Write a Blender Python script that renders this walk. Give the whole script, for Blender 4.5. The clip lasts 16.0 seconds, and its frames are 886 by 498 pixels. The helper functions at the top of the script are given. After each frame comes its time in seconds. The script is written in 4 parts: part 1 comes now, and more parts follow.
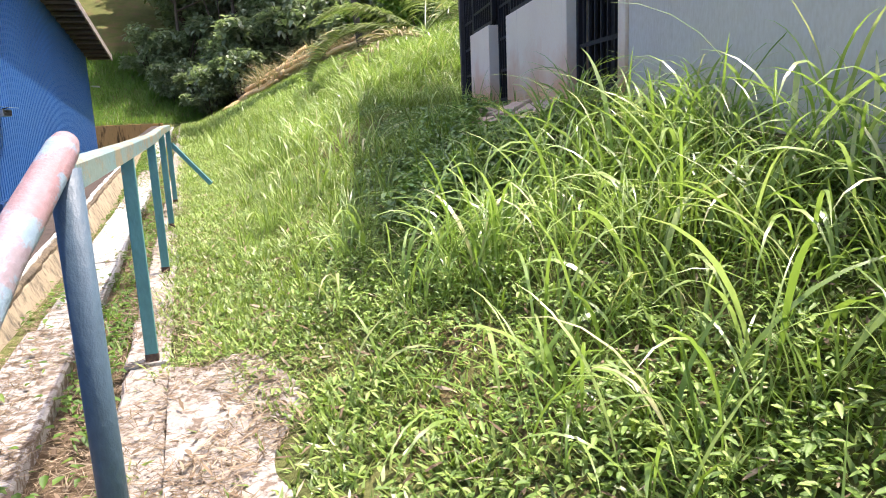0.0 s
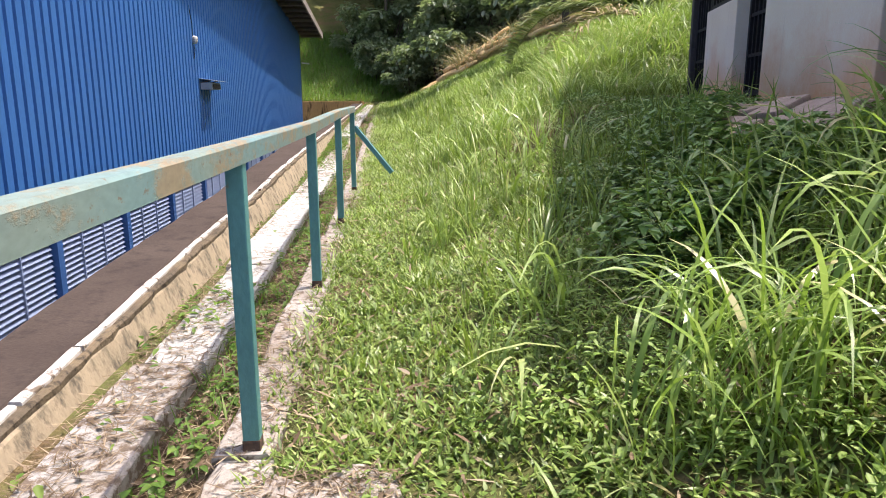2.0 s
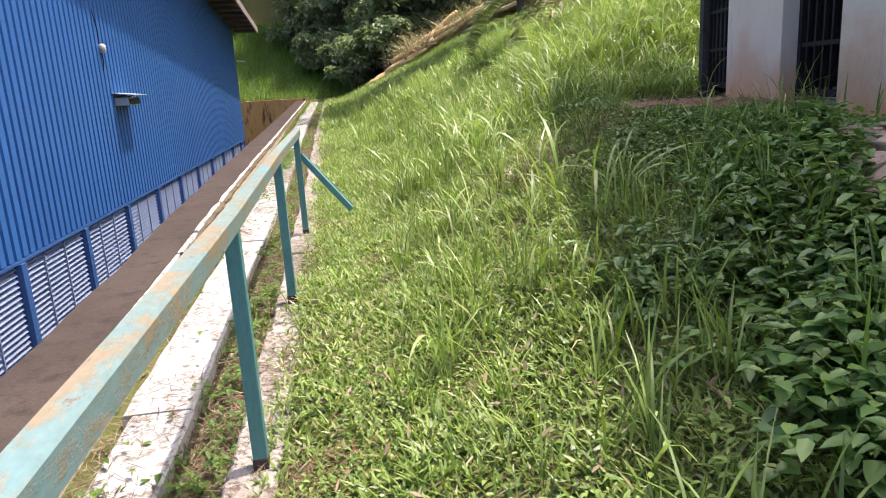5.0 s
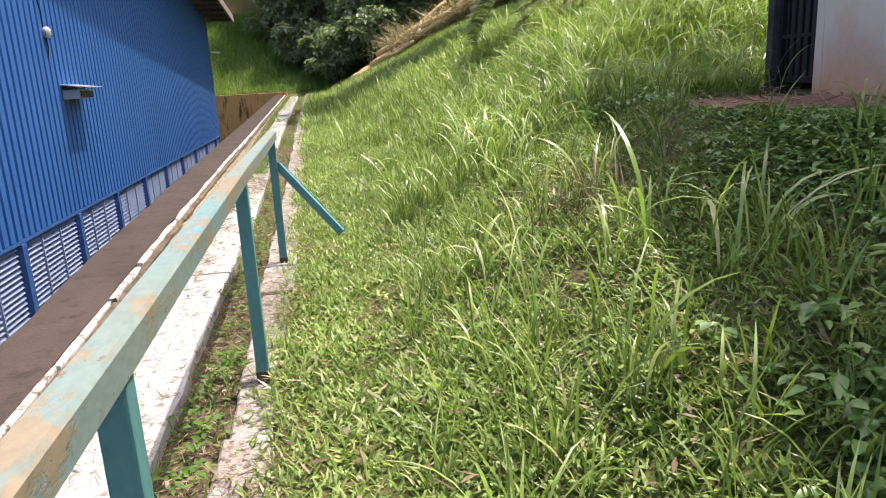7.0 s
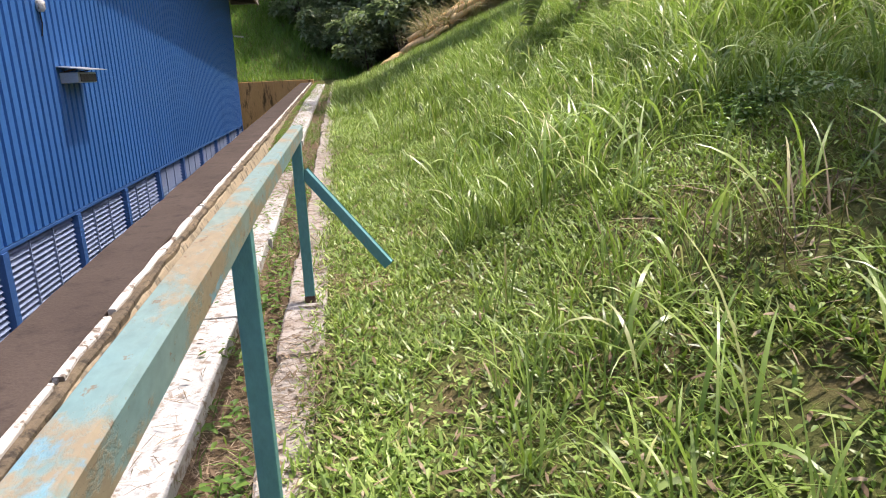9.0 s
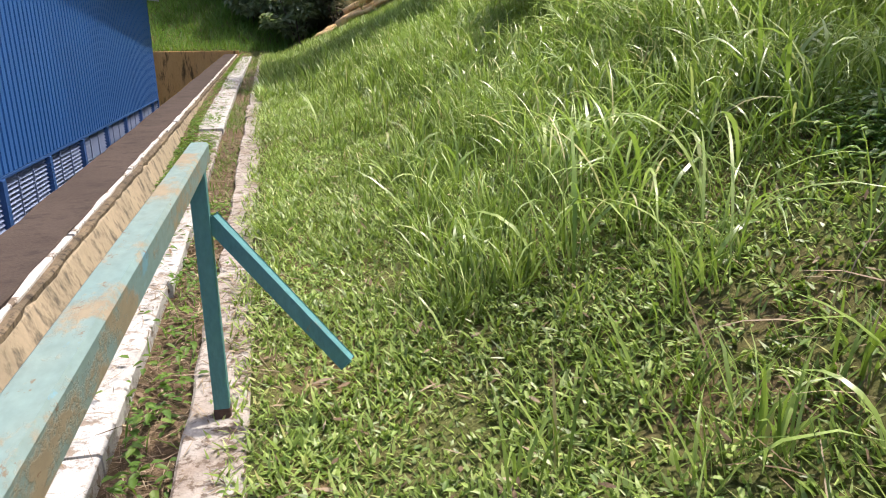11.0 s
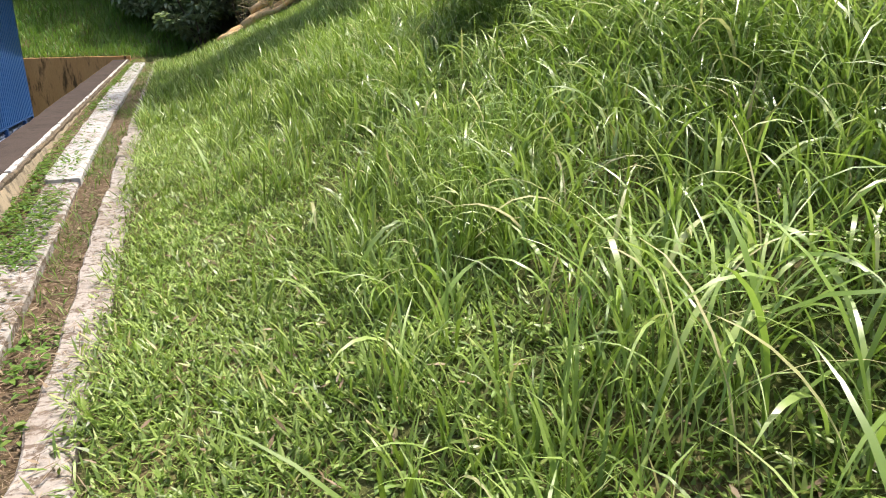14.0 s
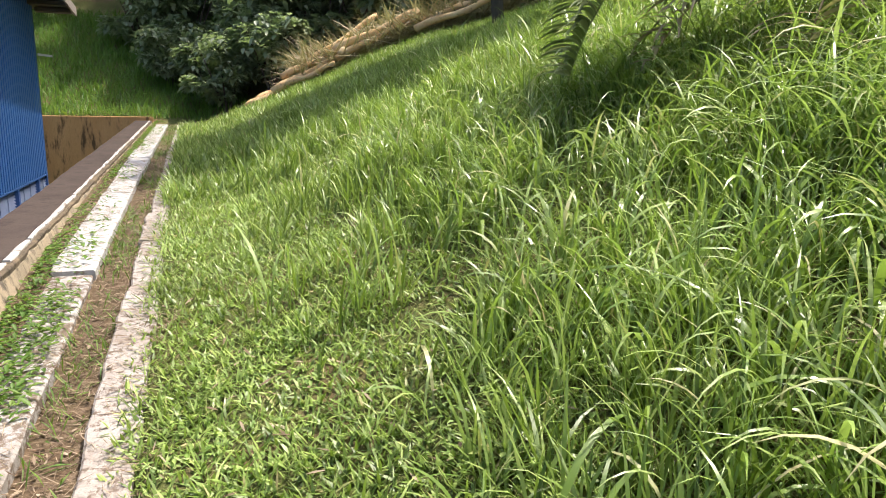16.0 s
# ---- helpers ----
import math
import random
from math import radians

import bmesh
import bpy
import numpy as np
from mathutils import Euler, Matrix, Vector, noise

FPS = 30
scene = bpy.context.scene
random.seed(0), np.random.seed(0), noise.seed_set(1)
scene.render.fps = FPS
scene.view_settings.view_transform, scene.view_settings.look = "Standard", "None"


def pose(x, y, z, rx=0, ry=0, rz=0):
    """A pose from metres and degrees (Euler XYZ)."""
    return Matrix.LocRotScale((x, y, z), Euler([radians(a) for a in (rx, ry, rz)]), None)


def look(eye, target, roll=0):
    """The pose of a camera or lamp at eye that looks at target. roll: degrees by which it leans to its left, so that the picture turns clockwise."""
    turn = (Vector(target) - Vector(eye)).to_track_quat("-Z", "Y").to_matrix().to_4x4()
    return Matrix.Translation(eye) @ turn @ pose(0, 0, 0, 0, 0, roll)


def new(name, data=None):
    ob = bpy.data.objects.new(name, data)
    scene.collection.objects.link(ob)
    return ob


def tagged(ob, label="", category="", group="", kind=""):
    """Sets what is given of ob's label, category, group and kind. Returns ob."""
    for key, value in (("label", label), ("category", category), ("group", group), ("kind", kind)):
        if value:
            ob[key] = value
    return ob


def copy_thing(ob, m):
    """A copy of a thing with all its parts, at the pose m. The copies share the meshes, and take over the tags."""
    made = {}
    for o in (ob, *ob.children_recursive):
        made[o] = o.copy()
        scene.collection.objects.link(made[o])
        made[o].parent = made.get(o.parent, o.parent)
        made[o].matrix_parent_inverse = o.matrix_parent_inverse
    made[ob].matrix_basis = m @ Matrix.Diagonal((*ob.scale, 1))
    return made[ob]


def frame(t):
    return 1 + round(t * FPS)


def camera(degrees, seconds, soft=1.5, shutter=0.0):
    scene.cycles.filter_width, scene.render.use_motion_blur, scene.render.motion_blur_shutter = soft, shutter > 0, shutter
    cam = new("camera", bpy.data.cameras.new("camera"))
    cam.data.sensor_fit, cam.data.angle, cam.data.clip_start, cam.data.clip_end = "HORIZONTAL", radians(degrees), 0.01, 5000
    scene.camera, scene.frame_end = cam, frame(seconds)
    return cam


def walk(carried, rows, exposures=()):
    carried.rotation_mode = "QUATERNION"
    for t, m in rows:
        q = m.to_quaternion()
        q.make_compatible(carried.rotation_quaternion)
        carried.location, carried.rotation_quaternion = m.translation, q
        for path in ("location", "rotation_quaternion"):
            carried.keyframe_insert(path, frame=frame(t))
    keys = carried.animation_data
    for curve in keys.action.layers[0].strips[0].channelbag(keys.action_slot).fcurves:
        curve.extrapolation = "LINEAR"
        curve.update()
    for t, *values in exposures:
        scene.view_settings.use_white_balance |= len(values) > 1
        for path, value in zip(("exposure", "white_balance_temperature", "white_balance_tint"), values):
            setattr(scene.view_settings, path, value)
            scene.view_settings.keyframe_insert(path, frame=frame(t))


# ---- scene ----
cam = camera(65.0, 16.0, 1.0)
PATH = [
    (0, (0.293, 0.451, 1.052), (0.939, 2.304, 0.668), -2.5),
    (0.5, (0.324, 0.832, 1.034), (0.756, 2.742, 0.628), 1.6),
    (1, (0.325, 1.036, 1.103), (0.632, 2.969, 0.693), -2.9),
    (1.5, (0.385, 1.369, 1.071), (0.558, 3.342, 0.793), -1.2),
    (2, (0.509, 1.731, 1.102), (0.643, 3.683, 0.687), -0.2),
    (2.5, (0.485, 2.087, 1.1), (0.679, 4.028, 0.659), 2.1),
    (3, (0.465, 2.338, 1.21), (0.726, 4.25, 0.684), -0.5),
    (3.5, (0.45, 2.719, 1.288), (0.701, 4.657, 0.867), -4.5),
    (5.8, (0.423, 3.988, 1.432), (0.706, 5.91, 0.957), -0.9),
    (6, (0.36, 4.168, 1.434), (0.655, 6.099, 1.003), 0.5),
    (6.5, (0.352, 4.49, 1.4), (0.573, 6.428, 0.959), -1.4),
    (7, (0.389, 4.912, 1.386), (0.701, 6.829, 0.907), -3.0),
    (7.5, (0.325, 5.276, 1.384), (0.675, 7.195, 0.945), -4.7),
    (8, (0.249, 5.645, 1.364), (0.574, 7.569, 0.923), -4.7),
    (8.5, (0.297, 6.068, 1.348), (0.647, 7.992, 0.931), -1.7),
    (9, (0.291, 6.395, 1.336), (0.538, 8.315, 0.833), -2.5),
    (9.2, (0.255, 6.589, 1.33), (0.482, 8.513, 0.831), -3.1),
    (11.3, (0.302, 8.175, 1.4), (0.834, 10.004, 0.791), 1.9),
    (11.5, (0.349, 8.387, 1.384), (0.972, 10.174, 0.738), 4.5),
    (12, (0.436, 8.75, 1.462), (1.082, 10.566, 0.928), 2.2),
    (12.5, (0.499, 8.969, 1.479), (1.136, 10.765, 0.871), 2.2),
    (13, (0.478, 9.419, 1.505), (1.102, 11.22, 0.898), 0.0),
    (13.5, (0.519, 9.744, 1.497), (1.183, 11.542, 0.925), 1.3),
    (14, (0.602, 10.056, 1.549), (1.247, 11.856, 0.962), -1.1),
    (14.5, (0.555, 10.465, 1.527), (1.125, 12.288, 0.936), 2.2),
    (15, (0.517, 10.874, 1.562), (1.025, 12.722, 0.992), 0.3),
    (15.5, (0.478, 11.26, 1.58), (1.017, 13.129, 1.113), -0.1),
    (16, (0.381, 11.475, 1.606), (1.032, 13.322, 1.204), 1.1),
]
walk(cam, [(t, look(eye, target, roll)) for t, eye, target, roll in PATH],
     [(0, 1.75, 6500, 18), (0.6, 1.52, 6500, 18), (1.5, 1.28, 6500, 18), (3.5, 1.36, 6500, 18), (8, 1.2, 6500, 18), (9, 1.1, 6500, 18), (11.5, 1.06, 6500, 15), (13.5, 1.14, 6500, 12), (15.4, 1.16, 6500, 12), (16, 1.3, 6500, 14)])

# ---- world ----
SUN_AZ, SUN_EL = 20.0, 69.0          # degrees: azimuth from +x towards +y, height over the horizon
world = bpy.data.worlds.new("sky")
scene.world = world
world.use_nodes = True
wt = world.node_tree
sky = wt.nodes.new("ShaderNodeTexSky")
sky.sky_type = "NISHITA"
sky.sun_disc = False
sky.sun_elevation = radians(SUN_EL)
sky.sun_rotation = radians(90 - SUN_AZ)
sky.air_density, sky.dust_density, sky.ozone_density = 1.0, 4.0, 0.6
wt.links.new(sky.outputs[0], wt.nodes["Background"].inputs[0])
wt.nodes["Background"].inputs[1].default_value = 0.15
sun = new("sun", bpy.data.lights.new("sun", "SUN"))
sun.data.energy, sun.data.angle, sun.data.color = 2.75, radians(0.6), (1.0, 0.94, 0.84)
sd = Vector((math.cos(radians(SUN_EL)) * math.cos(radians(SUN_AZ)),
             math.cos(radians(SUN_EL)) * math.sin(radians(SUN_AZ)), math.sin(radians(SUN_EL))))
sun.matrix_world = look(sd * 60, (0, 0, 0))


# ---- materials ----
def mat(name, build, rough=0.8, metal=0.0, spec=0.3):
    m = bpy.data.materials.new(name)
    m.use_nodes = True
    n = m.node_tree.nodes
    p = n["Principled BSDF"]
    p.inputs["Roughness"].default_value = rough
    p.inputs["Metallic"].default_value = metal
    p.inputs["Specular IOR Level"].default_value = spec
    build(m.node_tree, p)
    return m


def coords(t, scale=(1, 1, 1)):
    tc = t.nodes.new("ShaderNodeTexCoord")
    mp = t.nodes.new("ShaderNodeMapping")
    mp.inputs["Scale"].default_value = scale
    t.links.new(tc.outputs["Object"], mp.inputs["Vector"])
    return mp.outputs[0]


def noise_tex(t, vec, scale, detail=6, rough=0.6):
    nt = t.nodes.new("ShaderNodeTexNoise")
    nt.inputs["Scale"].default_value = scale
    nt.inputs["Detail"].default_value = detail
    nt.inputs["Roughness"].default_value = rough
    if vec is not None:
        t.links.new(vec, nt.inputs["Vector"])
    return nt.outputs["Fac"]


def ramp(t, fac, stops):
    r = t.nodes.new("ShaderNodeValToRGB")
    e = r.color_ramp.elements
    while len(e) < len(stops):
        e.new(0.5)
    for el, (pos, col) in zip(e, stops):
        el.position = pos
        el.color = (*col, 1) if len(col) == 3 else col
    t.links.new(fac, r.inputs[0])
    return r.outputs[0]


def mix(t, fac, a, b, mode="MIX"):
    m = t.nodes.new("ShaderNodeMix")
    m.data_type, m.blend_type = "RGBA", mode
    if isinstance(fac, float):
        m.inputs[0].default_value = fac
    else:
        t.links.new(fac, m.inputs[0])
    for sock, v in ((m.inputs[6], a), (m.inputs[7], b)):
        if isinstance(v, tuple):
            sock.default_value = (*v, 1)
        else:
            t.links.new(v, sock)
    return m.outputs[2]


def bump(t, p, height, strength=0.4, dist=0.01):
    b = t.nodes.new("ShaderNodeBump")
    b.inputs["Strength"].default_value = strength
    b.inputs["Distance"].default_value = dist
    t.links.new(height, b.inputs["Height"])
    t.links.new(b.outputs[0], p.inputs["Normal"])


def grey(v):
    return (v, v, v)


def worn(base, stain, patch, scale=3.0, lo=0.5, hi=0.65, stretch=(1, 1, 1), bump_s=0.4, fine=60):
    """A paint or plaster: base, broad stains and sharper patches, with fine relief."""
    def build(t, p):
        v = coords(t, stretch)
        broad = ramp(t, noise_tex(t, v, scale, 5), [(0.35, grey(0)), (0.75, grey(1))])
        c = mix(t, broad, base, stain)
        pf = ramp(t, noise_tex(t, v, scale * 4.3, 8, 0.7), [(lo, grey(0)), (hi, grey(1))])
        c = mix(t, pf, c, patch)
        f = noise_tex(t, v, fine, 4)
        c = mix(t, 0.25, c, ramp(t, f, [(0.3, grey(0.3)), (0.7, grey(0.75))]), "OVERLAY")
        t.links.new(c, p.inputs["Base Color"])
        bump(t, p, f, bump_s)
    return build


def leafy(stops, trans=0.35, rough=0.45, spec=0.35):
    """Leaves and blades: colour by piece, broad patches over the ground, light passing through."""
    def build(t, p):
        geo = t.nodes.new("ShaderNodeNewGeometry")
        c = ramp(t, geo.outputs["Random Per Island"], stops)
        v = coords(t)
        f = ramp(t, noise_tex(t, v, 0.9, 4), [(0.28, grey(0.26)), (0.72, grey(0.72))])
        c = mix(t, 0.55, c, f, "OVERLAY")
        t.links.new(c, p.inputs["Base Color"])
        tr = t.nodes.new("ShaderNodeBsdfTranslucent")
        tc = mix(t, 0.35, c, (0.35, 0.55, 0.03))
        t.links.new(tc, tr.inputs[0])
        ms = t.nodes.new("ShaderNodeMixShader")
        ms.inputs[0].default_value = trans
        t.links.new(p.outputs[0], ms.inputs[1])
        t.links.new(tr.outputs[0], ms.inputs[2])
        t.links.new(ms.outputs[0], t.nodes["Material Output"].inputs[0])
    m = mat("leaf", build, rough, 0, spec)
    return m


def soil(t, p):
    v = coords(t)
    c = ramp(t, noise_tex(t, v, 1.3, 8), [(0.3, (0.095, 0.105, 0.035)), (0.5, (0.135, 0.145, 0.05)), (0.62, (0.17, 0.125, 0.065)), (0.75, (0.22, 0.15, 0.085))])
    f = noise_tex(t, v, 40, 6, 0.75)
    c = mix(t, 0.6, c, ramp(t, f, [(0.3, grey(0.2)), (0.7, grey(0.75))]), "OVERLAY")
    t.links.new(c, p.inputs["Base Color"])
    bump(t, p, f, 0.8, 0.03)


M_SOIL = mat("soil", soil, 0.95, 0, 0.1)
M_LITTER_SOIL = mat("litter_soil", worn((0.125, 0.085, 0.052), (0.07, 0.06, 0.03), (0.19, 0.14, 0.095), 6, 0.5, 0.62, bump_s=0.9, fine=90), 0.95, 0, 0.1)
M_WHITE_SLAB = mat("painted_slab", worn((0.41, 0.40, 0.38), (0.26, 0.225, 0.19), (0.145, 0.11, 0.08), 3.2, 0.475, 0.56, bump_s=0.6), 0.9)
M_CLEAN_SLAB = mat("clean_slab", worn((0.44, 0.44, 0.425), (0.37, 0.36, 0.335), (0.23, 0.19, 0.15), 3.4, 0.535, 0.61, bump_s=0.5), 0.88)
M_STRIP = mat("worn_kerb", worn((0.385, 0.36, 0.325), (0.25, 0.205, 0.165), (0.14, 0.105, 0.078), 4.2, 0.51, 0.59, bump_s=0.7), 0.9)
M_FACE = mat("stained_concrete", worn((0.34, 0.275, 0.185), (0.24, 0.20, 0.135), (0.10, 0.085, 0.062), 2.3, 0.49, 0.63, (1, 1, 0.55), 0.6, 45), 0.92)
M_REDSOIL = mat("red_soil", worn((0.27, 0.155, 0.105), (0.19, 0.11, 0.075), (0.34, 0.23, 0.165), 5, 0.52, 0.64, bump_s=0.9, fine=70), 0.95, 0, 0.1)
M_DARK = mat("dark_cement", worn((0.056, 0.043, 0.036), (0.080, 0.062, 0.051), (0.036, 0.029, 0.025), 1.5, 0.52, 0.7), 0.95, 0, 0.15)
M_CRUMB = mat("crumbling_edge", worn((0.10, 0.082, 0.06), (0.20, 0.155, 0.10), (0.05, 0.042, 0.033), 4, 0.5, 0.62, bump_s=0.9, fine=35), 0.95, 0, 0.1)
M_LIP = mat("white_lip", worn((0.58, 0.56, 0.53), (0.46, 0.42, 0.37), (0.14, 0.11, 0.08), 2.2, 0.53, 0.60), 0.88)
M_BLUE = mat("blue_sheet", worn((0.032, 0.130, 0.36), (0.028, 0.110, 0.31), (0.05, 0.15, 0.36), 0.7, 0.62, 0.8, (1, 1, 0.25), 0.05), 0.45, 0, 0.45)
M_LOUVRE = mat("louvre_sheet", worn((0.20, 0.25, 0.375), (0.17, 0.22, 0.335), (0.13, 0.17, 0.25), 2, 0.6, 0.75, bump_s=0.1), 0.5)
M_BLUE_FRAME = mat("blue_frame", worn((0.035, 0.10, 0.27), (0.03, 0.085, 0.23), (0.055, 0.12, 0.27), 1.5, 0.6, 0.8, bump_s=0.1), 0.5)
M_ROOF = mat("roof_sheet", worn((0.30, 0.26, 0.23), (0.24, 0.21, 0.19), (0.16, 0.13, 0.11), 1.5, 0.55, 0.75), 0.75)
M_RAFTER = mat("rafter", worn((0.10, 0.085, 0.075), (0.075, 0.065, 0.06), (0.14, 0.12, 0.1), 3, 0.6, 0.75), 0.8)
M_TEAL = mat("teal_paint", worn((0.10, 0.27, 0.27), (0.075, 0.22, 0.23), (0.20, 0.16, 0.10), 3, 0.66, 0.74, (1, 1, 0.5), 0.3), 0.5, 0, 0.4)


def flaking(t, p):
    """Pale teal paint over ochre primer, with brighter blue where the last coat holds on."""
    v = coords(t, (1, 0.5, 1))
    c = mix(t, ramp(t, noise_tex(t, v, 2.1, 5), [(0.38, grey(0)), (0.66, grey(1))]), (0.19, 0.245, 0.215), (0.15, 0.255, 0.26))
    primer = ramp(t, noise_tex(t, v, 5.6, 9, 0.74), [(0.49, grey(0)), (0.56, grey(0.85))])
    c = mix(t, primer, c, (0.27, 0.205, 0.125))
    blue = ramp(t, noise_tex(t, coords(t, (1.3, 0.6, 1.3)), 4.7, 7, 0.66), [(0.63, grey(0)), (0.66, grey(0.75))])
    c = mix(t, blue, c, (0.13, 0.30, 0.39))
    chips = ramp(t, noise_tex(t, v, 34, 6, 0.7), [(0.62, grey(0)), (0.66, grey(0.8))])
    c = mix(t, chips, c, (0.17, 0.11, 0.065))
    f = noise_tex(t, v, 55, 5)
    t.links.new(mix(t, 0.3, c, f, "OVERLAY"), p.inputs["Base Color"])
    bump(t, p, primer, 0.35, 0.004)


M_RAIL = mat("rail_paint", flaking, 0.66, 0, 0.25)
M_PIPE = mat("pipe_paint", worn((0.065, 0.105, 0.14), (0.05, 0.085, 0.115), (0.12, 0.16, 0.19), 4, 0.62, 0.75, (1, 1, 0.6), 0.3), 0.5, 0, 0.4)
M_PIPE_TOP = mat("peeling_pipe", worn((0.27, 0.155, 0.155), (0.20, 0.205, 0.23), (0.19, 0.26, 0.31), 2.3, 0.51, 0.56, (1, 0.6, 1), 0.5), 0.6)
M_PLASTER = mat("plaster", worn((0.70, 0.64, 0.54), (0.60, 0.54, 0.44), (0.40, 0.37, 0.30), 0.9, 0.60, 0.8, (1, 1, 0.4), 0.2), 0.9)


def splashed(t, p):
    v = coords(t)
    c = mix(t, ramp(t, noise_tex(t, v, 1.1, 5), [(0.35, grey(0)), (0.75, grey(1))]), (0.90, 0.78, 0.61), (0.83, 0.69, 0.53))
    sep = t.nodes.new("ShaderNodeSeparateXYZ")
    t.links.new(v, sep.inputs[0])
    wob = t.nodes.new("ShaderNodeMath")
    wob.operation = "MULTIPLY_ADD"
    t.links.new(noise_tex(t, v, 2.2, 6, 0.65), wob.inputs[0])
    wob.inputs[1].default_value = -1.0
    t.links.new(sep.outputs[2], wob.inputs[2])
    low = t.nodes.new("ShaderNodeMath")
    low.operation = "ADD"
    t.links.new(wob.outputs[0], low.inputs[0])
    low.inputs[1].default_value = -0.22
    soil_f = ramp(t, low.outputs[0], [(0.35, grey(0.95)), (0.95, grey(0.0))])
    c = mix(t, soil_f, c, (0.76, 0.42, 0.21))
    runs = ramp(t, noise_tex(t, coords(t, (5, 5, 0.25)), 1.6, 5, 0.7), [(0.60, grey(0)), (0.72, grey(0.6))])
    c = mix(t, runs, c, (0.17, 0.15, 0.13))
    f = noise_tex(t, v, 50, 5)
    t.links.new(mix(t, 0.2, c, f, "OVERLAY"), p.inputs["Base Color"])
    bump(t, p, f, 0.25)


M_SPLASH = mat("splashed_plaster", splashed, 0.92)
M_IRON = mat("black_iron", worn((0.022, 0.02, 0.022), (0.03, 0.026, 0.026), (0.06, 0.04, 0.03), 4, 0.65, 0.75), 0.6, 0.2)
M_CONC = mat("bare_concrete", worn((0.42, 0.37, 0.31), (0.33, 0.29, 0.23), (0.22, 0.19, 0.14), 2.5, 0.55, 0.68), 0.95)
M_BANK = mat("back_wall", worn((0.60, 0.36, 0.15), (0.48, 0.27, 0.10), (0.12, 0.075, 0.035), 0.9, 0.53, 0.64, (1.2, 1.2, 0.25)), 0.92)
M_BARK = mat("bark", worn((0.10, 0.08, 0.06), (0.07, 0.055, 0.04), (0.16, 0.13, 0.10), 4, 0.55, 0.7, (1, 1, 0.3), 0.8, 30), 0.95)
M_DRYWOOD = mat("dry_wood", worn((0.64, 0.47, 0.27), (0.56, 0.32, 0.13), (0.24, 0.15, 0.08), 2.5, 0.55, 0.7, (1, 1, 1), 0.8, 40), 0.9)
# low grey that carries the dimness behind the grilles; the lamp glass shares it
M_DIM_INSIDE = mat("dim_inside", worn((0.09, 0.08, 0.075), (0.07, 0.065, 0.06), (0.05, 0.045, 0.04), 1), 0.95)
M_GALV = mat("galvanised", worn((0.42, 0.43, 0.44), (0.36, 0.36, 0.37), (0.25, 0.2, 0.16), 5, 0.62, 0.75), 0.45, 0.5)
M_RUST = mat("rust", worn((0.085, 0.055, 0.042), (0.065, 0.05, 0.042), (0.13, 0.075, 0.05), 9, 0.5, 0.65), 0.9)
M_STONE = mat("rubble", worn((0.54, 0.40, 0.31), (0.42, 0.30, 0.22), (0.2, 0.15, 0.11), 5, 0.55, 0.7), 0.95)
M_GRASS = leafy([(0.0, (0.075, 0.13, 0.022)), (0.30, (0.165, 0.245, 0.045)), (0.70, (0.265, 0.375, 0.085)), (0.96, (0.38, 0.47, 0.14)), (1.0, (0.46, 0.37, 0.19))], 0.29, 0.40, 0.5)
M_LONG = leafy([(0.0, (0.13, 0.215, 0.045)), (0.5, (0.245, 0.36, 0.075)), (0.88, (0.38, 0.48, 0.16)), (1.0, (0.54, 0.48, 0.27))], 0.36, 0.34, 0.55)
M_WEED = leafy([(0.0, (0.075, 0.165, 0.04)), (0.6, (0.15, 0.28, 0.07)), (1.0, (0.28, 0.40, 0.12))], 0.28, 0.40, 0.5)
M_CLOVER = leafy([(0.0, (0.10, 0.18, 0.035)), (0.5, (0.19, 0.295, 0.06)), (1.0, (0.34, 0.44, 0.12))], 0.3, 0.5, 0.35)
M_CREEP = leafy([(0.0, (0.055, 0.12, 0.018)), (0.6, (0.10, 0.19, 0.028)), (1.0, (0.17, 0.25, 0.05))], 0.3, 0.5, 0.3)
M_DRYLEAF = leafy([(0.0, (0.10, 0.068, 0.045)), (0.5, (0.205, 0.145, 0.095)), (1.0, (0.40, 0.32, 0.225))], 0.1, 0.8, 0.15)
M_TREE = leafy([(0.0, (0.15, 0.195, 0.12)), (0.6, (0.25, 0.30, 0.19)), (1.0, (0.38, 0.42, 0.28))], 0.42, 0.42, 0.5)
M_BUSH = leafy([(0.0, (0.07, 0.16, 0.03)), (0.6, (0.12, 0.235, 0.042)), (1.0, (0.19, 0.29, 0.065))], 0.34)
M_PALM = leafy([(0.0, (0.13, 0.17, 0.06)), (0.6, (0.24, 0.29, 0.11)), (0.9, (0.33, 0.35, 0.17)), (1.0, (0.46, 0.38, 0.22))], 0.3, 0.35, 0.5)
M_DRYFROND = leafy([(0.0, (0.26, 0.19, 0.10)), (1.0, (0.50, 0.42, 0.28))], 0.2, 0.7, 0.2)


# ---- mesh helpers ----
def finish(bm, name, material, parent=None, label="", smooth=False):
    me = bpy.data.meshes.new(name)
    bmesh.ops.recalc_face_normals(bm, faces=bm.faces)
    bm.to_mesh(me)
    bm.free()
    if smooth:
        me.polygons.foreach_set("use_smooth", [True] * len(me.polygons))
    me.materials.append(material)
    ob = new(name, me)
    if parent is not None:
        ob.parent = parent
    if label:
        ob["label"] = label
    return ob


def part(name, bm, material, parent, label="", smooth=False):
    return finish(bm, name, material, parent, label, smooth)


